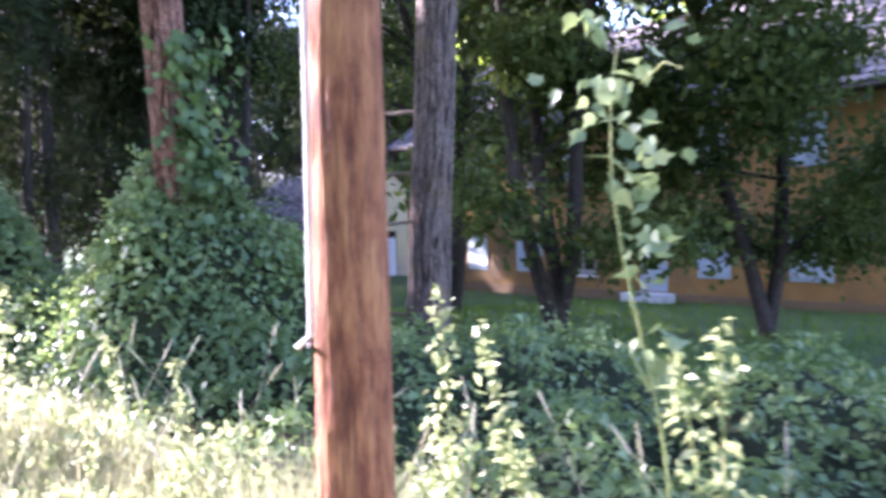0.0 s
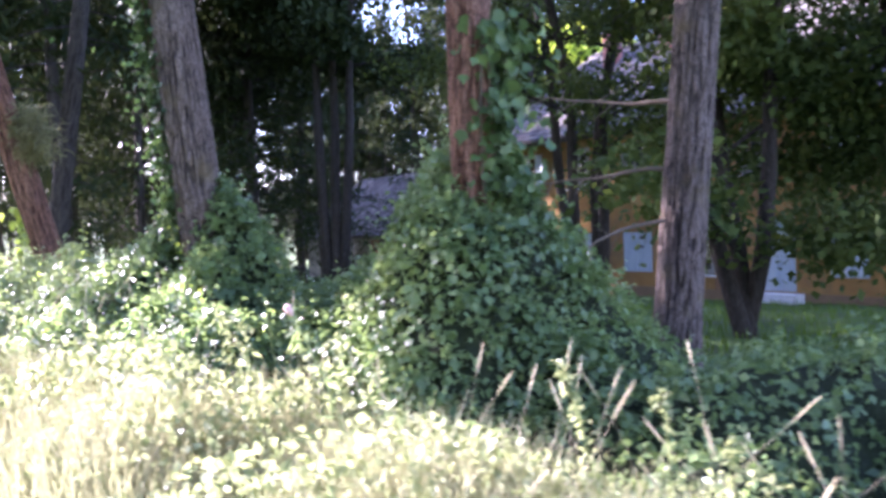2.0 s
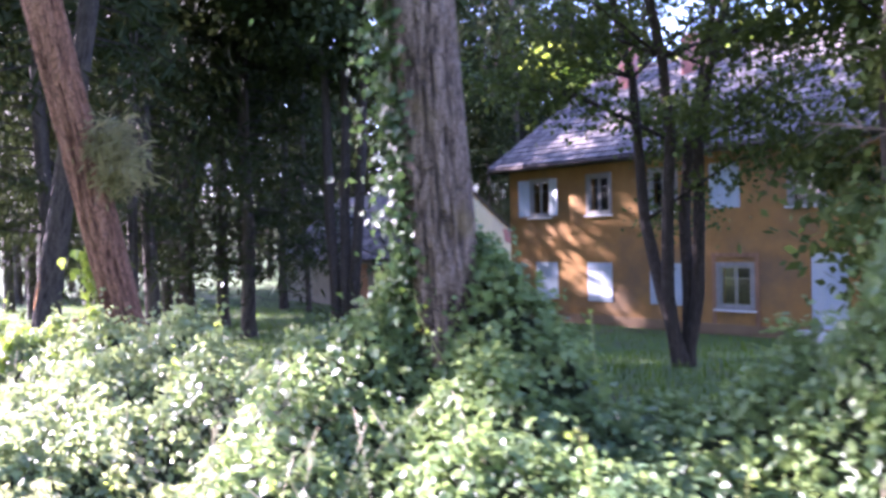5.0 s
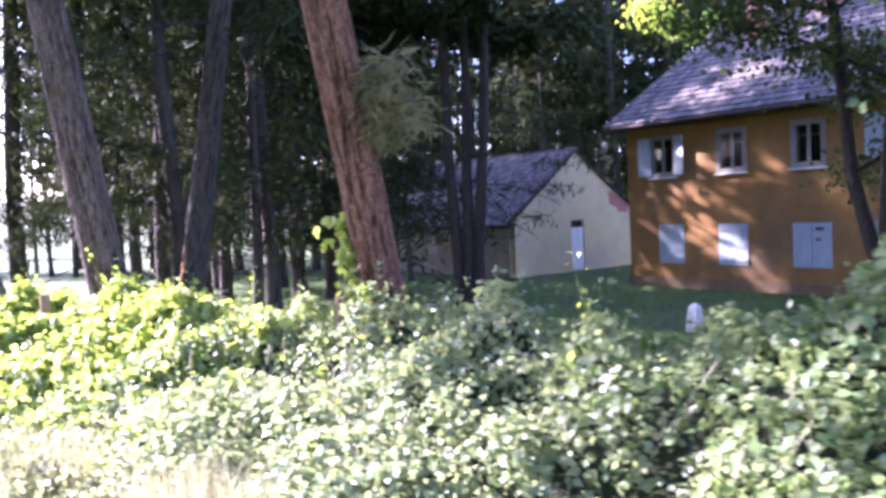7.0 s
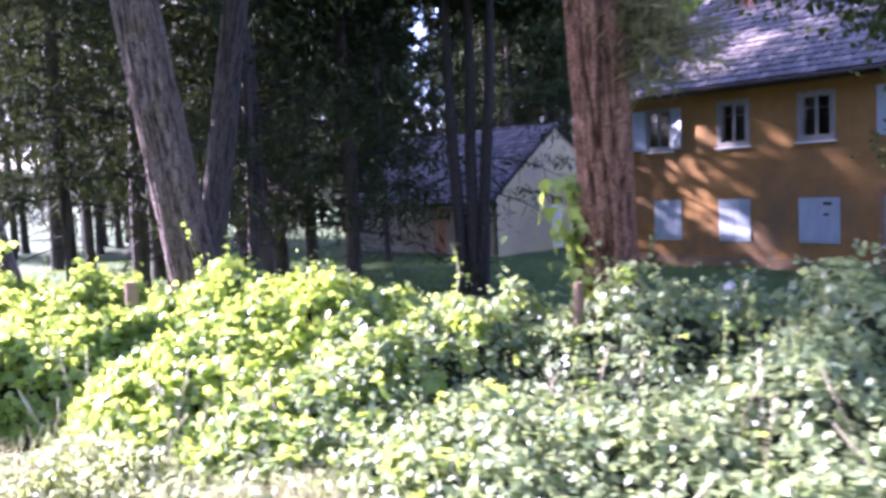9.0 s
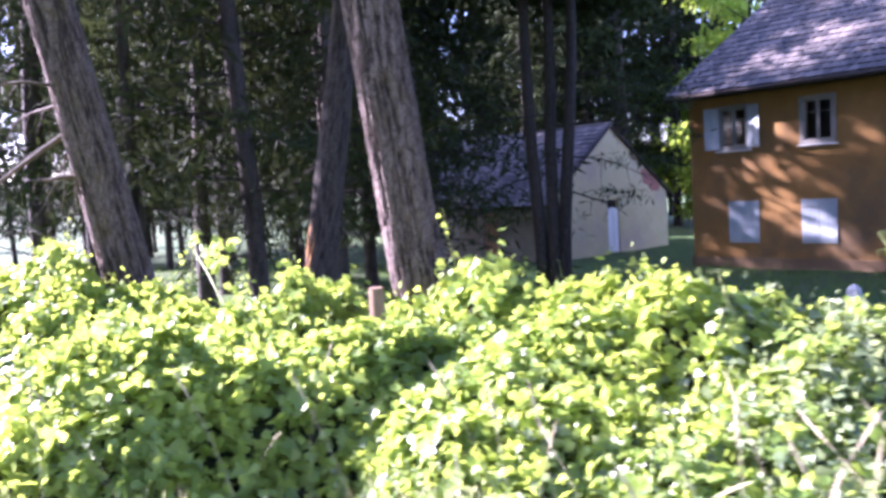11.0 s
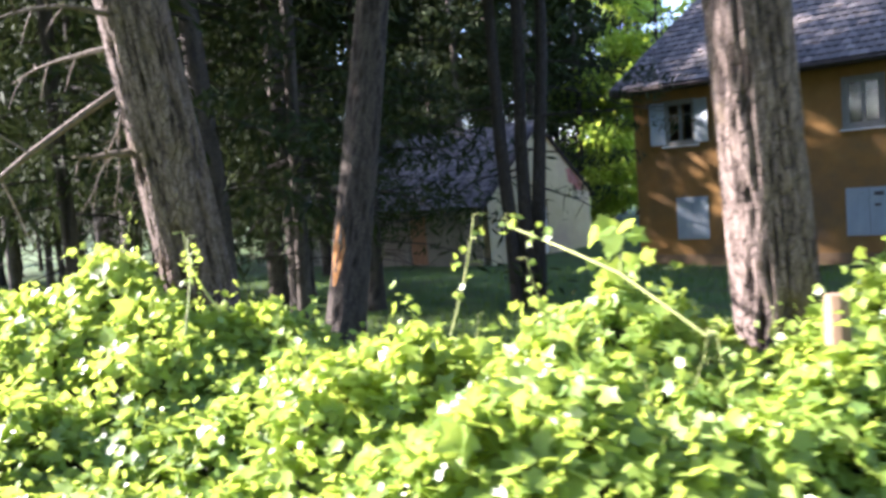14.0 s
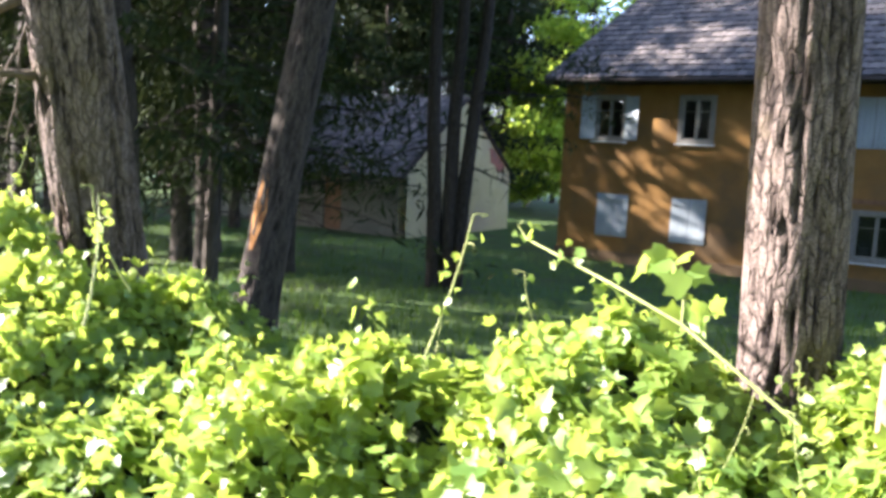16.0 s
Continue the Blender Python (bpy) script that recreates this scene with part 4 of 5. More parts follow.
end2 = obj("side_wall", opened_wall(0.0, HD - 0.4, 0.0, EAVE, [], 0.4), M_OCHRE, house)
end2.matrix_basis = pose(HX, 0.4, 0, 0, 0, 90)
back = obj("back_wall", opened_wall(0.4, HX - 0.4, 0.0, EAVE, [], 0.4), M_OCHRE, house)
back.matrix_basis = pose(HX, HD, 0, 0, 0, 180)
obj("ceiling_boards", Build().quad_box(0.4, HX - 0.4, 0.4, HD - 0.4, EAVE - 0.2, EAVE - 0.1), M_ROOM_SHADE, house)
obj("upper_floor", Build().quad_box(0.4, HX - 0.4, 0.4, HD - 0.4, 2.8, 2.95), M_ROOM_SHADE, house)
obj("partition", Build().quad_box(0.4, HX - 0.4, 3.2, 3.3, 0.05, EAVE - 0.25), M_ROOM_SHADE, house)
obj("plinth", Build().quad_box(-0.04, HX + 0.04, -0.045, -0.002, -0.4, 0.3), M_PLINTH, house, "stained ochre-brown rendered plinth")
obj("plinth", Build().quad_box(-0.045, -0.002, -0.045, HD, -0.4, 0.3), M_PLINTH, house)


def casement(x0, x1, z0, z1, parent):
    """An old double casement: outer frame, two leaves with a glazing bar, panes of glass, a sill."""
    w = obj("window", Build().quad_box(x0 - 0.07, x0 + 0.06, -0.03, 0.1, z0 - 0.06, z1 + 0.06).quad_box(x1 - 0.06, x1 + 0.07, -0.03, 0.1, z0 - 0.06, z1 + 0.06)
            .quad_box(x0 + 0.06, x1 - 0.06, -0.03, 0.1, z1 - 0.06, z1 + 0.06).quad_box(x0 + 0.06, x1 - 0.06, -0.03, 0.1, z0 - 0.06, z0 + 0.06), M_WINFRAME, parent, "weathered white window frame")
    c = (x0 + x1) / 2
    fr = Build()
    for a, b in ((x0 + 0.062, c - 0.002), (c + 0.002, x1 - 0.062)):
        fr.quad_box(a, a + 0.045, 0.02, 0.07, z0 + 0.062, z1 - 0.062).quad_box(b - 0.045, b, 0.02, 0.07, z0 + 0.062, z1 - 0.062)
        fr.quad_box(a + 0.045, b - 0.045, 0.02, 0.07, z0 + 0.062, z0 + 0.11).quad_box(a + 0.045, b - 0.045, 0.02, 0.07, z1 - 0.11, z1 - 0.062)
        zb = z0 + (z1 - z0) * 0.68
        fr.quad_box(a + 0.045, b - 0.045, 0.03, 0.06, zb - 0.012, zb + 0.012)
        pane = obj("pane", Build().quad_box(a + 0.03, b - 0.03, 0.043, 0.047, z0 + 0.09, z1 - 0.09), M_GLASS, w)
        pane.visible_shadow = False
    obj("sash", fr, M_WINFRAME, w)
    obj("sill", Build().quad_box(x0 - 0.12, x1 + 0.12, -0.11, -0.032, z0 - 0.11, z0 - 0.062), M_CONCRETE, w)
    return w


def shutter_leaf(width, height, mat=None):
    """A framed shutter with boards; its hinge at x = 0."""
    b = Build()
    n = max(3, int(width / 0.12))
    for i in range(n):
        b.quad_box(width * i / n + 0.003, width * (i + 1) / n - 0.003, 0.0, 0.022 + 0.003 * (i % 2), 0, height)
    b.quad_box(0.02, width - 0.02, -0.024, -0.001, 0.12, 0.21).quad_box(0.02, width - 0.02, -0.024, -0.001, height - 0.21, height - 0.12)
    return b


def closed_shutters(x0, x1, z0, z1, parent):
    c = (x0 + x1) / 2
    for a in (x0 - 0.02, c + 0.004):
        sh = obj("shutter", shutter_leaf(c - x0 + 0.016, z1 - z0 + 0.04), M_SHUTTER, parent, "closed pale blue board shutter")
        sh.matrix_basis = pose(a, -0.03, z0 - 0.02)


for i, (a, b) in enumerate(UP):
    if i in (3, 5, 6):
        closed_shutters(a, b, 3.78, 5.08, house)
    elif i == 0:
        casement(a, b, 3.78, 5.08, house)
        for hx, ang in ((a, 160), (b, 14)):
            sh = obj("shutter", shutter_leaf(0.47, 1.32), M_SHUTTER, house, "pale blue shutter standing open")
            sh.matrix_basis = pose(hx, -0.06, 3.77, 0, 0, -ang if ang < 90 else ang + 34)
    else:
        casement(a, b, 3.78, 5.08, house)
for i, w in enumerate(LOW):
    if w is None:
        continue
    if i == 3:
        casement(w[0], w[1], 0.8, 2.08, house)
        obj("window_surround", Build().quad_box(w[0] - 0.2, w[0] - 0.075, -0.04, 0.0, 0.3, 2.3).quad_box(w[1] + 0.075, w[1] + 0.2, -0.04, 0.0, 0.3, 2.3).quad_box(w[0] - 0.2, w[1] + 0.2, -0.05, -0.002, 2.3, 2.42), M_WOODBROWN, house, "brown wooden surround")
    else:
        closed_shutters(w[0], w[1], 0.8, 2.08, house)
# dark marks laid on the board of one window
obj("board_mark", Build().quad_box(6.92, 7.16, -0.062, -0.054, 1.88, 1.97), M_DARKWOOD, house, "dark mark on the shutter boards")
obj("board_mark", Build().quad_box(6.92, 7.08, -0.062, -0.054, 1.58, 1.65), M_DARKWOOD, house, "dark mark on the shutter boards")
dr = obj("door", Build().quad_box(11.37, 12.37, 0.05, 0.1, 0.33, 2.44), M_SHUTTER, house, "pale blue boarded door")
for zc in (0.55, 1.35):
    obj("door_panel", Build().quad_box(11.5, 11.82, 0.03, 0.048, zc, zc + 0.65).quad_box(11.92, 12.24, 0.03, 0.048, zc, zc + 0.65), M_SHUTTER, dr)
obj("handle", Build().quad_box(12.27, 12.31, -0.01, 0.03, 1.28, 1.42), M_DARKWOOD, dr, "dark iron door handle")
obj("doorstep", Build().quad_box(11.1, 12.65, -0.6, -0.05, -0.2, 0.3), M_CONCRETE, house)

# roof: hip slopes of boards, then tiles in courses
RZ, RY = 9.3, HD / 2
EY, EZ, EX = -0.6, 5.55, -0.45
HIPX = 1.5
RAFT = math.atan2(RZ - EZ, RY - EY)
rb = Build()
A, B_, C, D = (EX, EY, EZ), (HX + 0.45, EY, EZ), (HX + 0.45, HD + 0.6, EZ), (EX, HD + 0.6, EZ)
R1, R2 = (HIPX, RY, RZ), (HX - 1.5, RY, RZ)
rb.poly(A, B_, R2, R1).poly(C, D, R1, R2).poly(D, A, R1).poly(B_, C, R2)
rb.poly(*[(p[0], p[1], p[2] - 0.06) for p in (A, D, C, B_)])
roof = obj("roof", rb, M_DARKWOOD, house, "weathered grey-brown clay tile roof")
fas = Build().quad_box(EX - 0.02, HX + 0.47, EY - 0.03, EY - 0.002, EZ - 0.13, EZ + 0.03)
fas.quad_box(EX - 0.03, EX - 0.002, EY, HD + 0.6, EZ - 0.13, EZ + 0.03)
obj("fascia", fas, M_DARKWOOD, house, "dark eave board")
gt = Build()
gt.tube([(EX, EY - 0.09, EZ - 0.03), (HX / 2, EY - 0.09, EZ - 0.05), (HX + 0.45, EY - 0.09, EZ - 0.07)], [0.055] * 3, 8)
obj("gutter", gt, M_DARKWOOD, house, "dark metal gutter")
ridge = Build()
for p0, p1, nn in ((R1, R2, 60), (A, R1, 16), (B_, R2, 16)):
    a_, b_ = Vector(p0), Vector(p1)
    for i in range(nn):
        ridge.tube([a_.lerp(b_, i / nn) + Vector((0, 0, 0.05)), a_.lerp(b_, (i + 1.12) / nn) + Vector((0, 0, 0.035))], [0.095, 0.075], 7)
obj("ridge_tile", ridge, M_TILE, roof)


def chimney(x, y, w, z0, z1):
    c = obj("chimney", Build().quad_box(x - w, x + w, y - w, y + w, z0, z1), M_CHIMNEY, house, "reddish brick chimney")
    obj("chimney_cap", Build().quad_box(x - w - 0.06, x + w + 0.06, y - w - 0.06, y + w + 0.06, z1, z1 + 0.09), M_CONCRETE, c)


chimney(3.35, 3.0, 0.27, 7.7, 9.9)
chimney(5.9, 3.2, 0.27, 7.9, 9.9)


def tile_points(w, l):
    """One clay tile: slightly arched across, thick at the lower end."""
    vs = [(w * (i / 3 - 0.5) * 0.97, y, 0.012 + 0.016 * math.sin(math.pi * i / 3) + (0.034 if y == 0 else 0.0)) for y in (0, l) for i in range(4)]
    vs += [(w * (i / 3 - 0.5) * 0.97, 0, 0.0) for i in range(4)]
    fs = [(0, 1, 5, 4), (1, 2, 6, 5), (2, 3, 7, 6), (8, 9, 1, 0), (9, 10, 2, 1), (10, 11, 3, 2)]
    return vs, fs


TW, TL = 0.24, 0.3
tv, tf = tile_points(TW, TL * 1.22)
tile_mesh = bpy.data.meshes.new("tile")
tile_mesh.from_pydata(tv, [], tf)
tile_mesh.materials.append(M_TILE)


def tile_slope(corner, run, slope_len, pitch, turn, cut_left, cut_right, parent, part_box):
    """Courses of tiles from the eave up; cut_left and cut_right give how far the edges draw in per metre of slope."""
    rest = Build()
    g = rs(int(abs(corner[0]) * 10) + 3)
    base = Matrix.Translation(corner) @ Matrix.Rotation(turn, 4, "Z") @ Matrix.Rotation(pitch, 4, "X")
    made = 0
    for j in range(int(slope_len / TL)):
        v = j * TL
        lo, hi = cut_left * (v + TL * 0.5) + TW / 2, run - cut_right * (v + TL * 0.5) - TW / 2
        k = int((hi - lo) / TW)
        for i in range(k + 1):
            u = lo + i * TW
            if u > hi + 0.06:
                continue
            m = base @ Matrix.Translation((u + g.normal(0, 0.006), v + g.normal(0, 0.009), 0.012 + abs(g.normal(0, 0.006)))) @ Matrix.Rotation(g.normal(0, 0.018), 4, "Z")
            if made < 290 and part_box(u, v):
                ob = new("tile", tile_mesh)
                ob.parent = parent
                ob.matrix_basis = m
                made += 1
            else:
                b = len(rest.v)
                rest.v += [tuple(m @ Vector(q)) for q in tv]
                rest.f += [tuple(b + q for q in f) for f in tf]
    t = obj("tile_field", rest, M_TILE, parent)
    t["kind"] = "stuff"


SL = math.hypot(RY - EY, RZ - EZ)
tile_slope((EX, EY - 0.05, EZ + 0.02), HX + 0.9, SL, RAFT, 0, (HIPX - EX) / SL, (HIPX - EX) / SL, roof, lambda u, v: u < 8.5 and v < 2.6)

# ---- outbuilding ----
SX, SY0, SY1, SAP, SW = -5.8, -0.35, 7.3, 3.35, 2.42
SLEN = 10.2
shed = new("outbuilding")
tagged(shed, "low cream plastered outbuilding with a grey tiled gable roof", "outbuilding")
gw = Build()
DY0, DY1, DZ = 2.98, 3.78, 2.2
for y0, y1 in ((SY0, DY0), (DY1, SY1)):
    ymid = SAP
    top = lambda y: SW + (5.2 - SW) * (1 - abs(y - SAP) / ((SAP - SY0) if y < SAP else (SY1 - SAP)))
    for th, order in ((SX, 1), (SX - 0.35, -1)):
        pts = [(th, y0, -0.3), (th, y1, -0.3), (th, y1, top(y1)), (th, y0, top(y0))]
        gw.poly(*pts[::order])
for th, order in ((SX, 1), (SX - 0.35, -1)):
    pts = [(th, DY0, DZ), (th, DY1, DZ), (th, DY1, top(DY1)), (th, SAP, 5.2), (th, DY0, top(DY0))]
    gw.poly(*pts[::order])
gw.poly((SX, DY0, -0.3), (SX, DY0, DZ), (SX - 0.35, DY0, DZ), (SX - 0.35, DY0, -0.3))
gw.poly((SX, DY1, DZ), (SX, DY1, -0.3), (SX - 0.35, DY1, -0.3), (SX - 0.35, DY1, DZ))
gw.poly((SX, DY0, DZ), (SX, DY1, DZ), (SX - 0.35, DY1, DZ), (SX - 0.35, DY0, DZ))
obj("gable_wall", gw, M_CREAM, shed, "cream plastered gable wall")
sdoor = obj("door", Build().quad_box(SX - 0.1, SX - 0.05, DY0 + 0.03, DY1 - 0.03, 0.0, 1.88), M_PALEDOOR, shed, "chalky white wooden door")
obj("door_plank", Build().quad_box(SX - 0.048, SX - 0.03, DY0 + 0.06, DY0 + 0.38, 0.05, 1.82).quad_box(SX - 0.048, SX - 0.03, DY0 + 0.42, DY1 - 0.06, 0.05, 1.82), M_PALEDOOR, sdoor)
# solid dark panel, coloured as the shade in the transom
obj("transom_panel", Build().quad_box(SX - 0.2, SX - 0.18, DY0, DY1, 1.88, DZ), M_ROOM_SHADE, shed, "dark panel standing for the unlit opening over the door")
lw_holes = [(1.9, 2.7, 0.9, 1.9), (4.3, 5.1, 0.9, 1.9), (6.6, 7.5, 0.0, 1.95)]
lw = obj("long_wall", opened_wall(0, SLEN, -0.3, SW, lw_holes, 0.3), M_SHADED_WALL, shed, "stained plaster wall with the trees' shade put into its colour")
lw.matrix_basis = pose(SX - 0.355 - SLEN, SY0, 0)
bk = obj("back_wall", opened_wall(0, SLEN, -0.3, SW, [], 0.3), M_SHADED_WALL, shed)
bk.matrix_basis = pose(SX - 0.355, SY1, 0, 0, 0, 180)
fw = Build()
fx = SX - 0.36 - SLEN
fw.poly((fx, SY0, -0.3), (fx, SY0, SW), (fx, SAP, 5.2), (fx, SY1, SW), (fx, SY1, -0.3))
fw.poly((fx + 0.3, SY1, -0.3), (fx + 0.3, SY1, SW), (fx + 0.3, SAP, 5.2), (fx + 0.3, SY0, SW), (fx + 0.3, SY0, -0.3))
obj("far_gable", fw, M_SHADED_WALL, shed)
for h in lw_holes[:2]:
    x0 = SX - 0.355 - SLEN + h[0]
    obj("boarded_window", Build().quad_box(x0 + 0.01, x0 + 0.79, SY0 + 0.06, SY0 + 0.1, 0.91, 1.89).quad_box(x0 + 0.37, x0 + 0.43, SY0 + 0.03, SY0 + 0.058, 0.91, 1.89), M_WINFRAME, shed, "pale boarded window")
obj("plank_door", Build().quad_box(SX - 0.355 - SLEN + 6.61, SX - 0.355 - SLEN + 7.49, SY0 + 0.08, SY0 + 0.13, 0.0, 1.94), M_WOODBROWN, shed, "brown plank door")
so = 0.45
pit = math.atan2(5.2 - SW, SAP - SY0)
ez = SW - so * math.tan(pit)
srf = Build()
x0, x1 = SX - 0.36 - SLEN - 0.2, SX + 0.12
yb = SY1 + so
srf.poly((x0, SY0 - so, ez + 0.06), (x1, SY0 - so, ez + 0.06), (x1, SAP, 5.28), (x0, SAP, 5.28))
srf.poly((x0, SAP, 5.28), (x1, SAP, 5.28), (x1, yb, ez + 0.06), (x0, yb, ez + 0.06))
srf.poly((x0, SY0 - so, ez), (x0, SAP, 5.2), (x1, SAP, 5.2), (x1, SY0 - so, ez))
srf.poly((x0, SAP, 5.2), (x0, yb, ez), (x1, yb, ez), (x1, SAP, 5.2))
srf.poly((x1, SY0 - so, ez), (x1, SAP, 5.2), (x1, SAP, 5.28), (x1, SY0 - so, ez + 0.06))
srf.poly((x1, SAP, 5.2), (x1, yb, ez), (x1, yb, ez + 0.06), (x1, SAP, 5.28))
sroof = obj("roof", srf, M_DARKWOOD, shed, "grey weathered tile roof")
tile_slope((x0, SY0 - so - 0.03, ez + 0.075), x1 - x0, math.hypot(SAP - SY0 + so, 5.2 - ez), pit, 0, 0, 0, sroof, lambda u, v: u > 5.5 and v < 3.2)
rg = Build()
for i in range(34):
    xa = x0 + (x1 - x0) * i / 34
    rg.tube([(xa, SAP, 5.31), (xa + (x1 - x0) / 34 * 1.1, SAP, 5.295)], [0.1, 0.08], 7)
obj("ridge_tile", rg, M_TILE, sroof)

patch = Build().poly(*[(SX + 0.005, y, z) for y, z in ((5.4, 3.42), (5.55, 2.8), (5.95, 2.68), (6.1, 2.45), (6.72, 2.42), (6.8, 2.68), (6.2, 3.1), (5.8, 3.38))])
obj("bare_brick", patch, M_CHIMNEY, shed, "patch of bare reddish brick")

# ---- small things ----
def fence_post(x, y, top, seed, mat=None, w=0.055):
    z = float(ground_z(x, y))
    b = Build()
    g = rs(seed)
    hs = np.linspace(-0.3, top - z, 9)
    b.tube([(0.012 * math.sin(h * 4 + seed), 0.012 * math.cos(h * 3), h) for h in hs], [w * (1 + 0.06 * math.sin(i * 2.1)) for i in range(9)], 10)
    b.a = [0.5] * len(b.v)
    ob = obj("fence_post", b, mat or M_POST)
    ob.location = (x, y, z)
    return tagged(ob, "short weathered wooden fence post in the vines", "post", "old fence posts in the hedge")


fence_post(11.0, -21.3, 2.47, 1, None, 0.045)
fence_post(14.08, -19.9, 2.48, 2, None, 0.03)
wp = Build()
wp.tube([(0, 0, 0.1), (0, 0, 0.85), (0.01, 0, 1.14), (0.015, 0, 1.22)], [0.22, 0.19, 0.14, 0.04], 4)
mk = obj("marker_stone", wp, M_CONCRETE)
mk.location = (8.18, -7.6, -0.55)
tagged(mk, "pale concrete marker stone in the shaded grass", "marker stone")


def shoot(base, top, bend, seed, leafy=6, thick=0.006):
    """A young vine shoot that stands out of the hedge and curls over at its tip."""
    g = rs(seed)
    b0, t0 = Vector(base), Vector(top)
    side = Vector((bend[0], bend[1], 0))
    pts = []
    for k in np.linspace(0, 1, 12):
        pts.append(b0.lerp(t0, k) + side * (0.35 * math.sin(k * 2.2)) * 0.5)
    tip = pts[-1]
    w = side.normalized() if side.length else Vector((1, 0, 0))
    for k in range(1, 6):
        a = k / 5 * 2.6
        pts.append(tip + w * 0.05 * math.sin(a) + Vector((0, 0, 0.05 * (math.sin(a * 0.5)) - 0.012 * k)))
    sh = new("vine_shoot")
    for k in (0.6, 0.8):
        o = b0.lerp(t0, k) + side * (0.35 * math.sin(k * 2.2)) * 0.5
        d = Vector((g.normal(), g.normal(), 0.3)).normalized() * thick * 12
        obj("tendril", Build().tube([o, o + d * 0.6, o + d + Vector((0, 0, -0.012)), o + d * 0.9 + Vector((0, 0, -0.03))], [thick * 0.5, thick * 0.4, thick * 0.3, 0.001], 5), M_STEM, sh)
    st = Build().tube(pts, [thick * (1 - 0.045 * i) for i in range(len(pts))], 6)
    obj("stem", st, M_STEM, sh)
    n = leafy * 2
    u = g.uniform(0.35, 1.0, n)
    pos = np.array([tuple(b0.lerp(t0, k) + side * (0.35 * math.sin(k * 2.2)) * 0.5) for k in u]) + g.normal(0, 0.03, (n, 3))
    leaf_object("leaves", pos, g.normal(0, 1, (n, 3)) + np.array((0, 0, 0.6)), g.uniform(0.022, 0.05, n), (LEAF_V, LEAF_F), M_VINE_Y, g, 0.5, sh)
    return tagged(sh, "young green vine shoot curling above the hedge", "vine shoot", "vine shoots above the hedge")


shoot((13.6, -20.5, 2.3), (13.38, -20.35, 2.72), (0.4, 0.4), 1)
shoot((8.35, -22.15, 2.45), (8.28, -22.2, 2.86), (-0.3, -0.3), 2)
g = rs(61)
for i in range(46):
    s = g.uniform(5.5, 22)
    p = g.uniform(2.2, 3.9)
    z = float(hedge_top(np.array([s]), np.array([p]))[0])
    x, y = xy(s, p)
    h = g.uniform(0.14, 0.42)
    a = g.uniform(0, 6.28)
    dx, dy = math.cos(a) * h * 0.5, math.sin(a) * h * 0.5
    shoot((x, y, z - 0.15), (x + dx, y + dy, z + h), (math.cos(a) * 0.5, math.sin(a) * 0.5), 100 + i, g.randint(3, 8), g.uniform(0.003, 0.005))
for base, top, bend, sd_ in (((9.6, -21.89, 2.35), (9.73, -21.87, 2.86), (0.12, 0.08), 302), ((8.8, -22.65, 2.45), (8.5, -22.43, 2.85), (0.2, 0.1), 303)):
    shoot(base, top, bend, sd_, 5, 0.0055)
runner = new("vine_runner")
pts = [Vector(p) for p in ((10.85, -22.22, 2.48), (10.55, -22.17, 2.66), (10.35, -22.13, 2.73), (10.15, -22.05, 2.78), (10.01, -21.98, 2.81), (9.97, -21.96, 2.845), (9.99, -21.97, 2.865))]
obj("stem", Build().tube(pts, [0.005, 0.0048, 0.0045, 0.004, 0.0035, 0.003, 0.002], 7), M_STEM, runner, smooth=True)
obj("side_stem", Build().tube([pts[1], Vector((10.53, -22.1, 2.73)), Vector((10.48, -22.05, 2.8))], [0.003, 0.0026, 0.002], 6), M_STEM, runner)
g = rs(66)
pl = np.concatenate([np.array((10.48, -22.05, 2.785)) + g.normal(0, 0.03, (7, 3)), np.array((10.56, -22.12, 2.69)) + g.normal(0, 0.035, (6, 3)), np.array((10.0, -21.98, 2.83)) + g.normal(0, 0.02, (7, 3)), np.array((10.2, -22.07, 2.76)) + g.normal(0, 0.03, (5, 3))])
leaf_object("leaves", pl, g.normal(0, 0.6, pl.shape) + np.array((0.3, -0.6, 0.4)), np.concatenate([g.uniform(0.06, 0.095, 13), g.uniform(0.02, 0.045, 12)]), (LOBED_V, LOBED_F), M_VINE_Y, g, 0.3, runner)
tagged(runner, "long arching vine runner reaching over the sunlit hedge", "vine shoot")


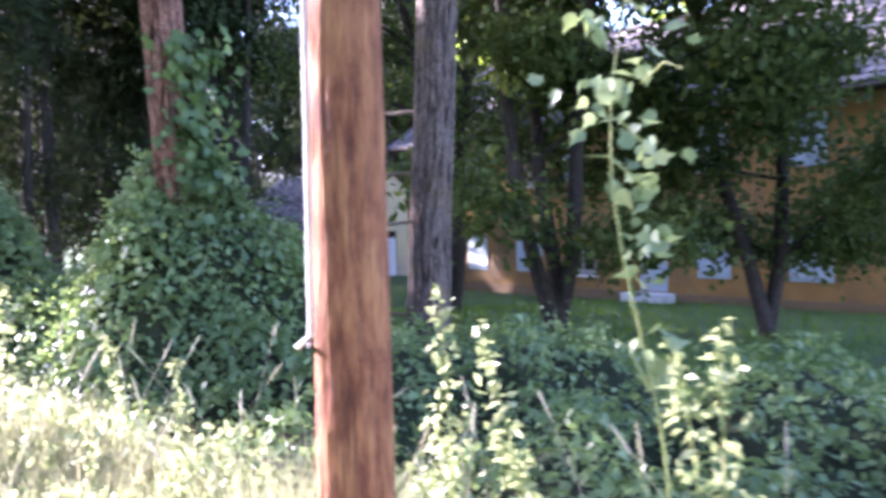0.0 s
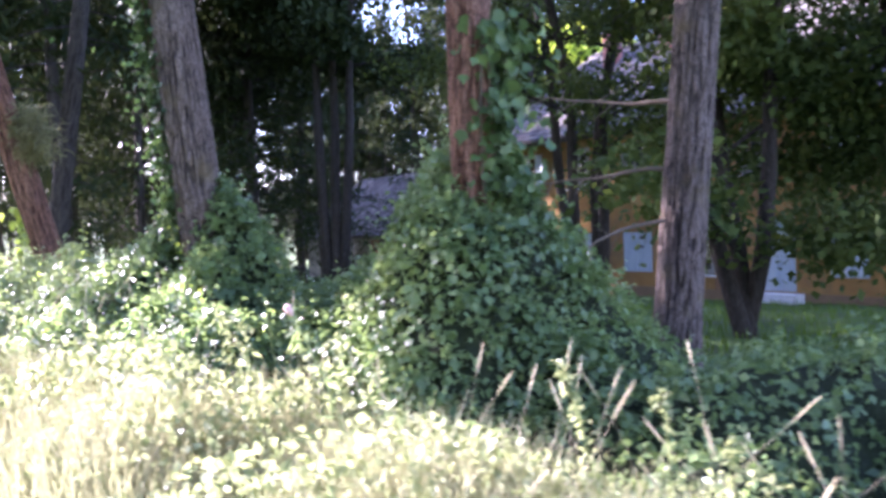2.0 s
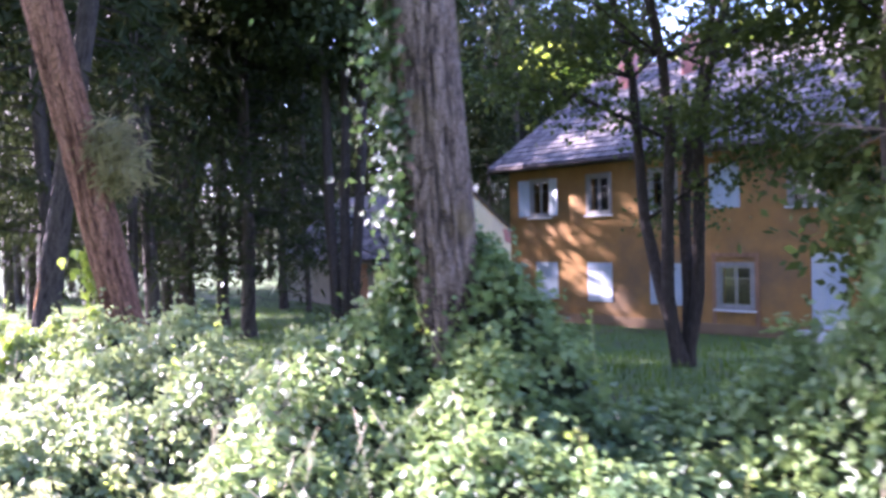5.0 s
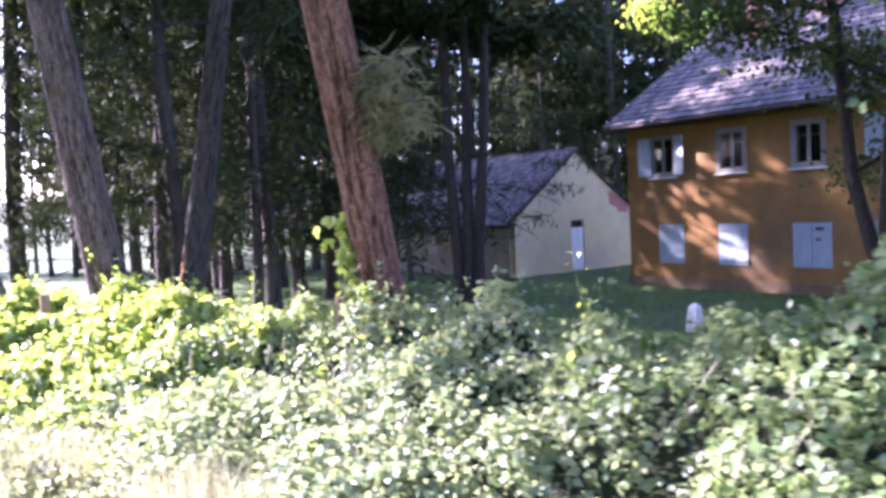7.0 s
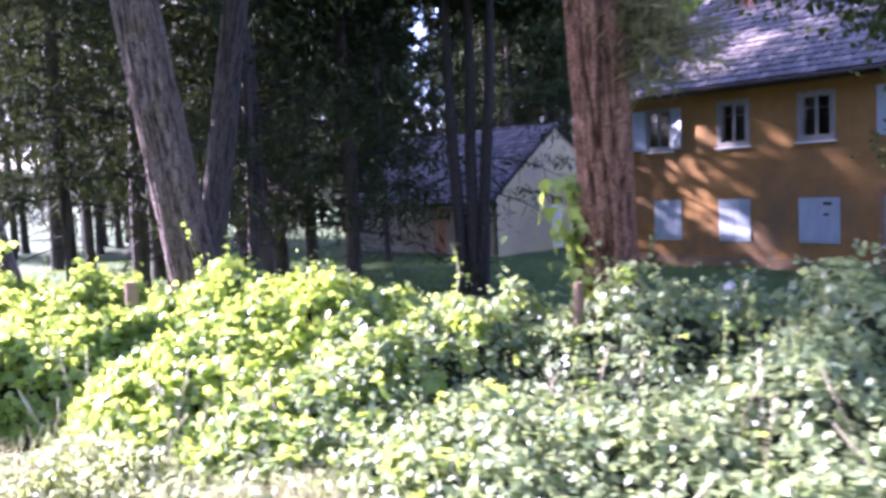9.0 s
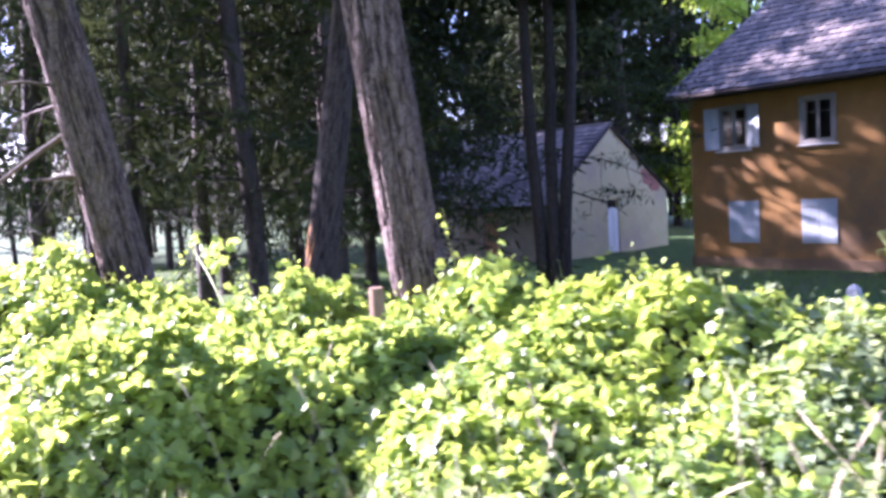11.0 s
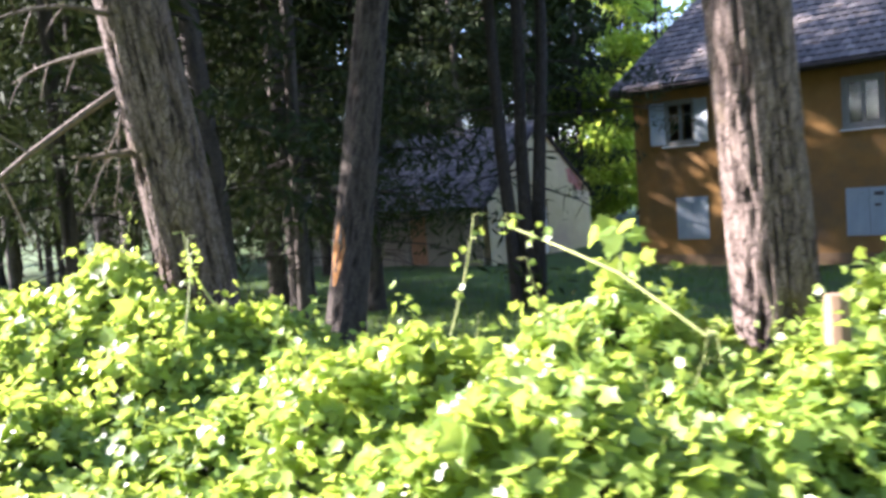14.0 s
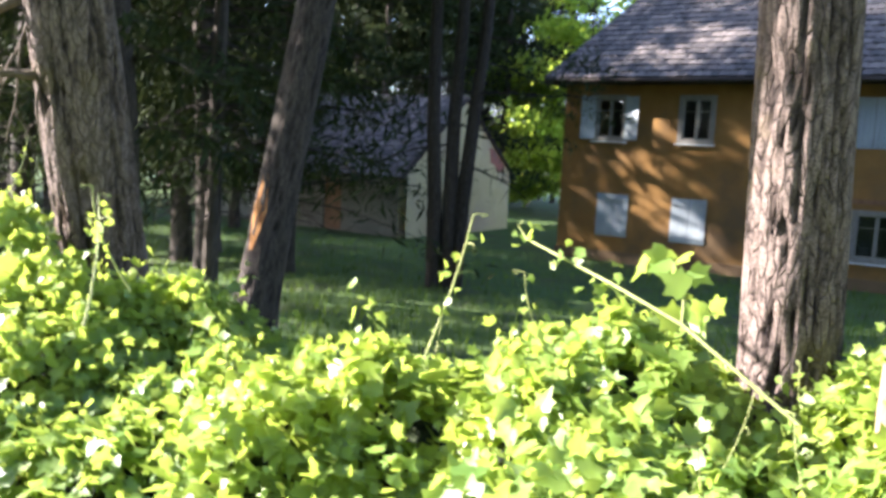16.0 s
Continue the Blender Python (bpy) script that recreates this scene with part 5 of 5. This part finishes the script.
def seed_stalk(x, y, h, seed, flower=False):
    g = rs(seed)
    z = float(ground_z(x, y))
    w = Vector((g.normal(0, 0.12), g.normal(0, 0.12), 1)).normalized()
    st = new("grass_stalk" if not flower else "thistle")
    st.location = (x, y, z)
    bend = Vector((g.normal(0, 0.22), g.normal(0, 0.22), 0))
    pts = [w * h * k + bend * k * k for k in np.linspace(0, 1, 7)]
    obj("stem", Build().tube(pts, [0.0011 if not flower else 0.005] * 7, 5), M_SEED if not flower else M_STEM, st)
    e = pts[-1]
    d = (pts[-1] - pts[-2]).normalized()
    if flower:
        head = Build().tube([e, e + d * 0.02, e + d * 0.045, e + d * 0.06], [0.008, 0.017, 0.019, 0.008], 9)
        obj("flower_head", head, M_BLOSSOM, st, "pinkish flower head")
        n = 30
        u = g.uniform(0.2, 0.95, n)
        leaf_object("leaves", np.array([tuple(w * h * k + bend * k * k) for k in u]), g.normal(0, 1, (n, 3)), g.uniform(0.06, 0.13, n), (SMALL_V * np.array((0.5, 1, 1)), SMALL_F), M_VINE, g, 0.6, st)
        return tagged(st, "tall thistle with a pinkish head in the dry grass", "weed")
    hd = Build().tube([e - d * 0.02, e + d * 0.02, e + d * 0.08, e + d * 0.12], [0.0015, 0.0042, 0.004, 0.001], 7)
    obj("seed_head", hd, M_SEED, st, "pale seed head")
    return tagged(st, "tall dry grass stalk with a pale seed head", "grass stalk", "tall grass stalks")


g = rs(71)
for i in range(150):
    s = g.uniform(-2, 16)
    p = g.uniform(1.55, 2.6) - (0.6 if s > 12 else 0)
    x, y = xy(s, p)
    seed_stalk(x, y, g.uniform(0.5, 0.85) if s < 9 else g.uniform(0.5, 0.85), 400 + i)
for i, (s, p) in enumerate(((4.4, 2.0),)):
    x, y = xy(s, p)
    seed_stalk(x, y, 0.95, 600 + i, True)


def weed_plant(x, y, h, seed):
    """A tall leafy weed: an upright stem with narrow leaves all along it and a pale tip."""
    g = rs(seed)
    st = new("tall_weed")
    st.location = (x, y, float(ground_z(x, y)))
    bend = Vector((g.normal(0, 0.1), g.normal(0, 0.1), 0))
    pts = [Vector((0, 0, h * k)) + bend * k * k for k in np.linspace(0, 1, 8)]
    obj("stem", Build().tube(pts, [0.006 - 0.0006 * i for i in range(8)], 5), M_STEM, st)
    n = int(110 * h)
    u = np.concatenate([g.uniform(0.15, 1, n), g.uniform(0.88, 1.02, 16)])
    pos = np.array([(bend.x * k * k, bend.y * k * k, h * k) for k in u]) + g.normal(0, 1, (len(u), 3)) * (0.05 - 0.035 * u)[:, None]
    leaf_object("leaves", pos, g.normal(0, 0.7, (len(u), 3)) + np.array((0, 0, 0.5)), g.uniform(0.03, 0.075, len(u)) * (1.15 - 0.5 * u), (SMALL_V * np.array((0.62, 1, 1)), SMALL_F), M_WEED, g, 0.4, st)
    return tagged(st, "tall pale green leafy weed standing in the dry grass", "weed", "tall weeds in the verge")


g = rs(95)
for i in range(34):
    s = g.uniform(-1.6, 1.4) if i < 16 else g.uniform(1.4, 8.5)
    p = g.uniform(1.5, 2.3) - (0.3 if s > 6 else 0)
    x, y = xy(s, p)
    weed_plant(x, y, g.uniform(0.85, 1.3) if i < 16 else g.uniform(0.6, 0.95), 700 + i)

g = rs(91)
n = 26000
s = np.concatenate([g.uniform(-3, 7, 17000), g.uniform(7, 14, 9000)])
p = 0.9 + g.uniform(0, 1, n) * (hedge_front(s) - 0.55)
x, y = xy(s, p)
tall = (0.55 - 0.2 * smooth(6, 11, s)) * np.clip(0.8 + 0.8 * wave(x, y, 1.6, 4.0), 0.25, 1.4)
z = ground_z(x, y) + tall * g.uniform(0.25, 1.0, n) ** 0.6
tagged(leaf_object("verge_weeds", np.stack([x, y, z], 1), g.normal(0, 0.8, (n, 3)) + np.array((0, 0, 0.5)), g.uniform(0.03, 0.07, n), (SMALL_V, SMALL_F), M_WEED, g, 0.6), "pale green leafy weeds among the dry grass", "weeds", kind="stuff")
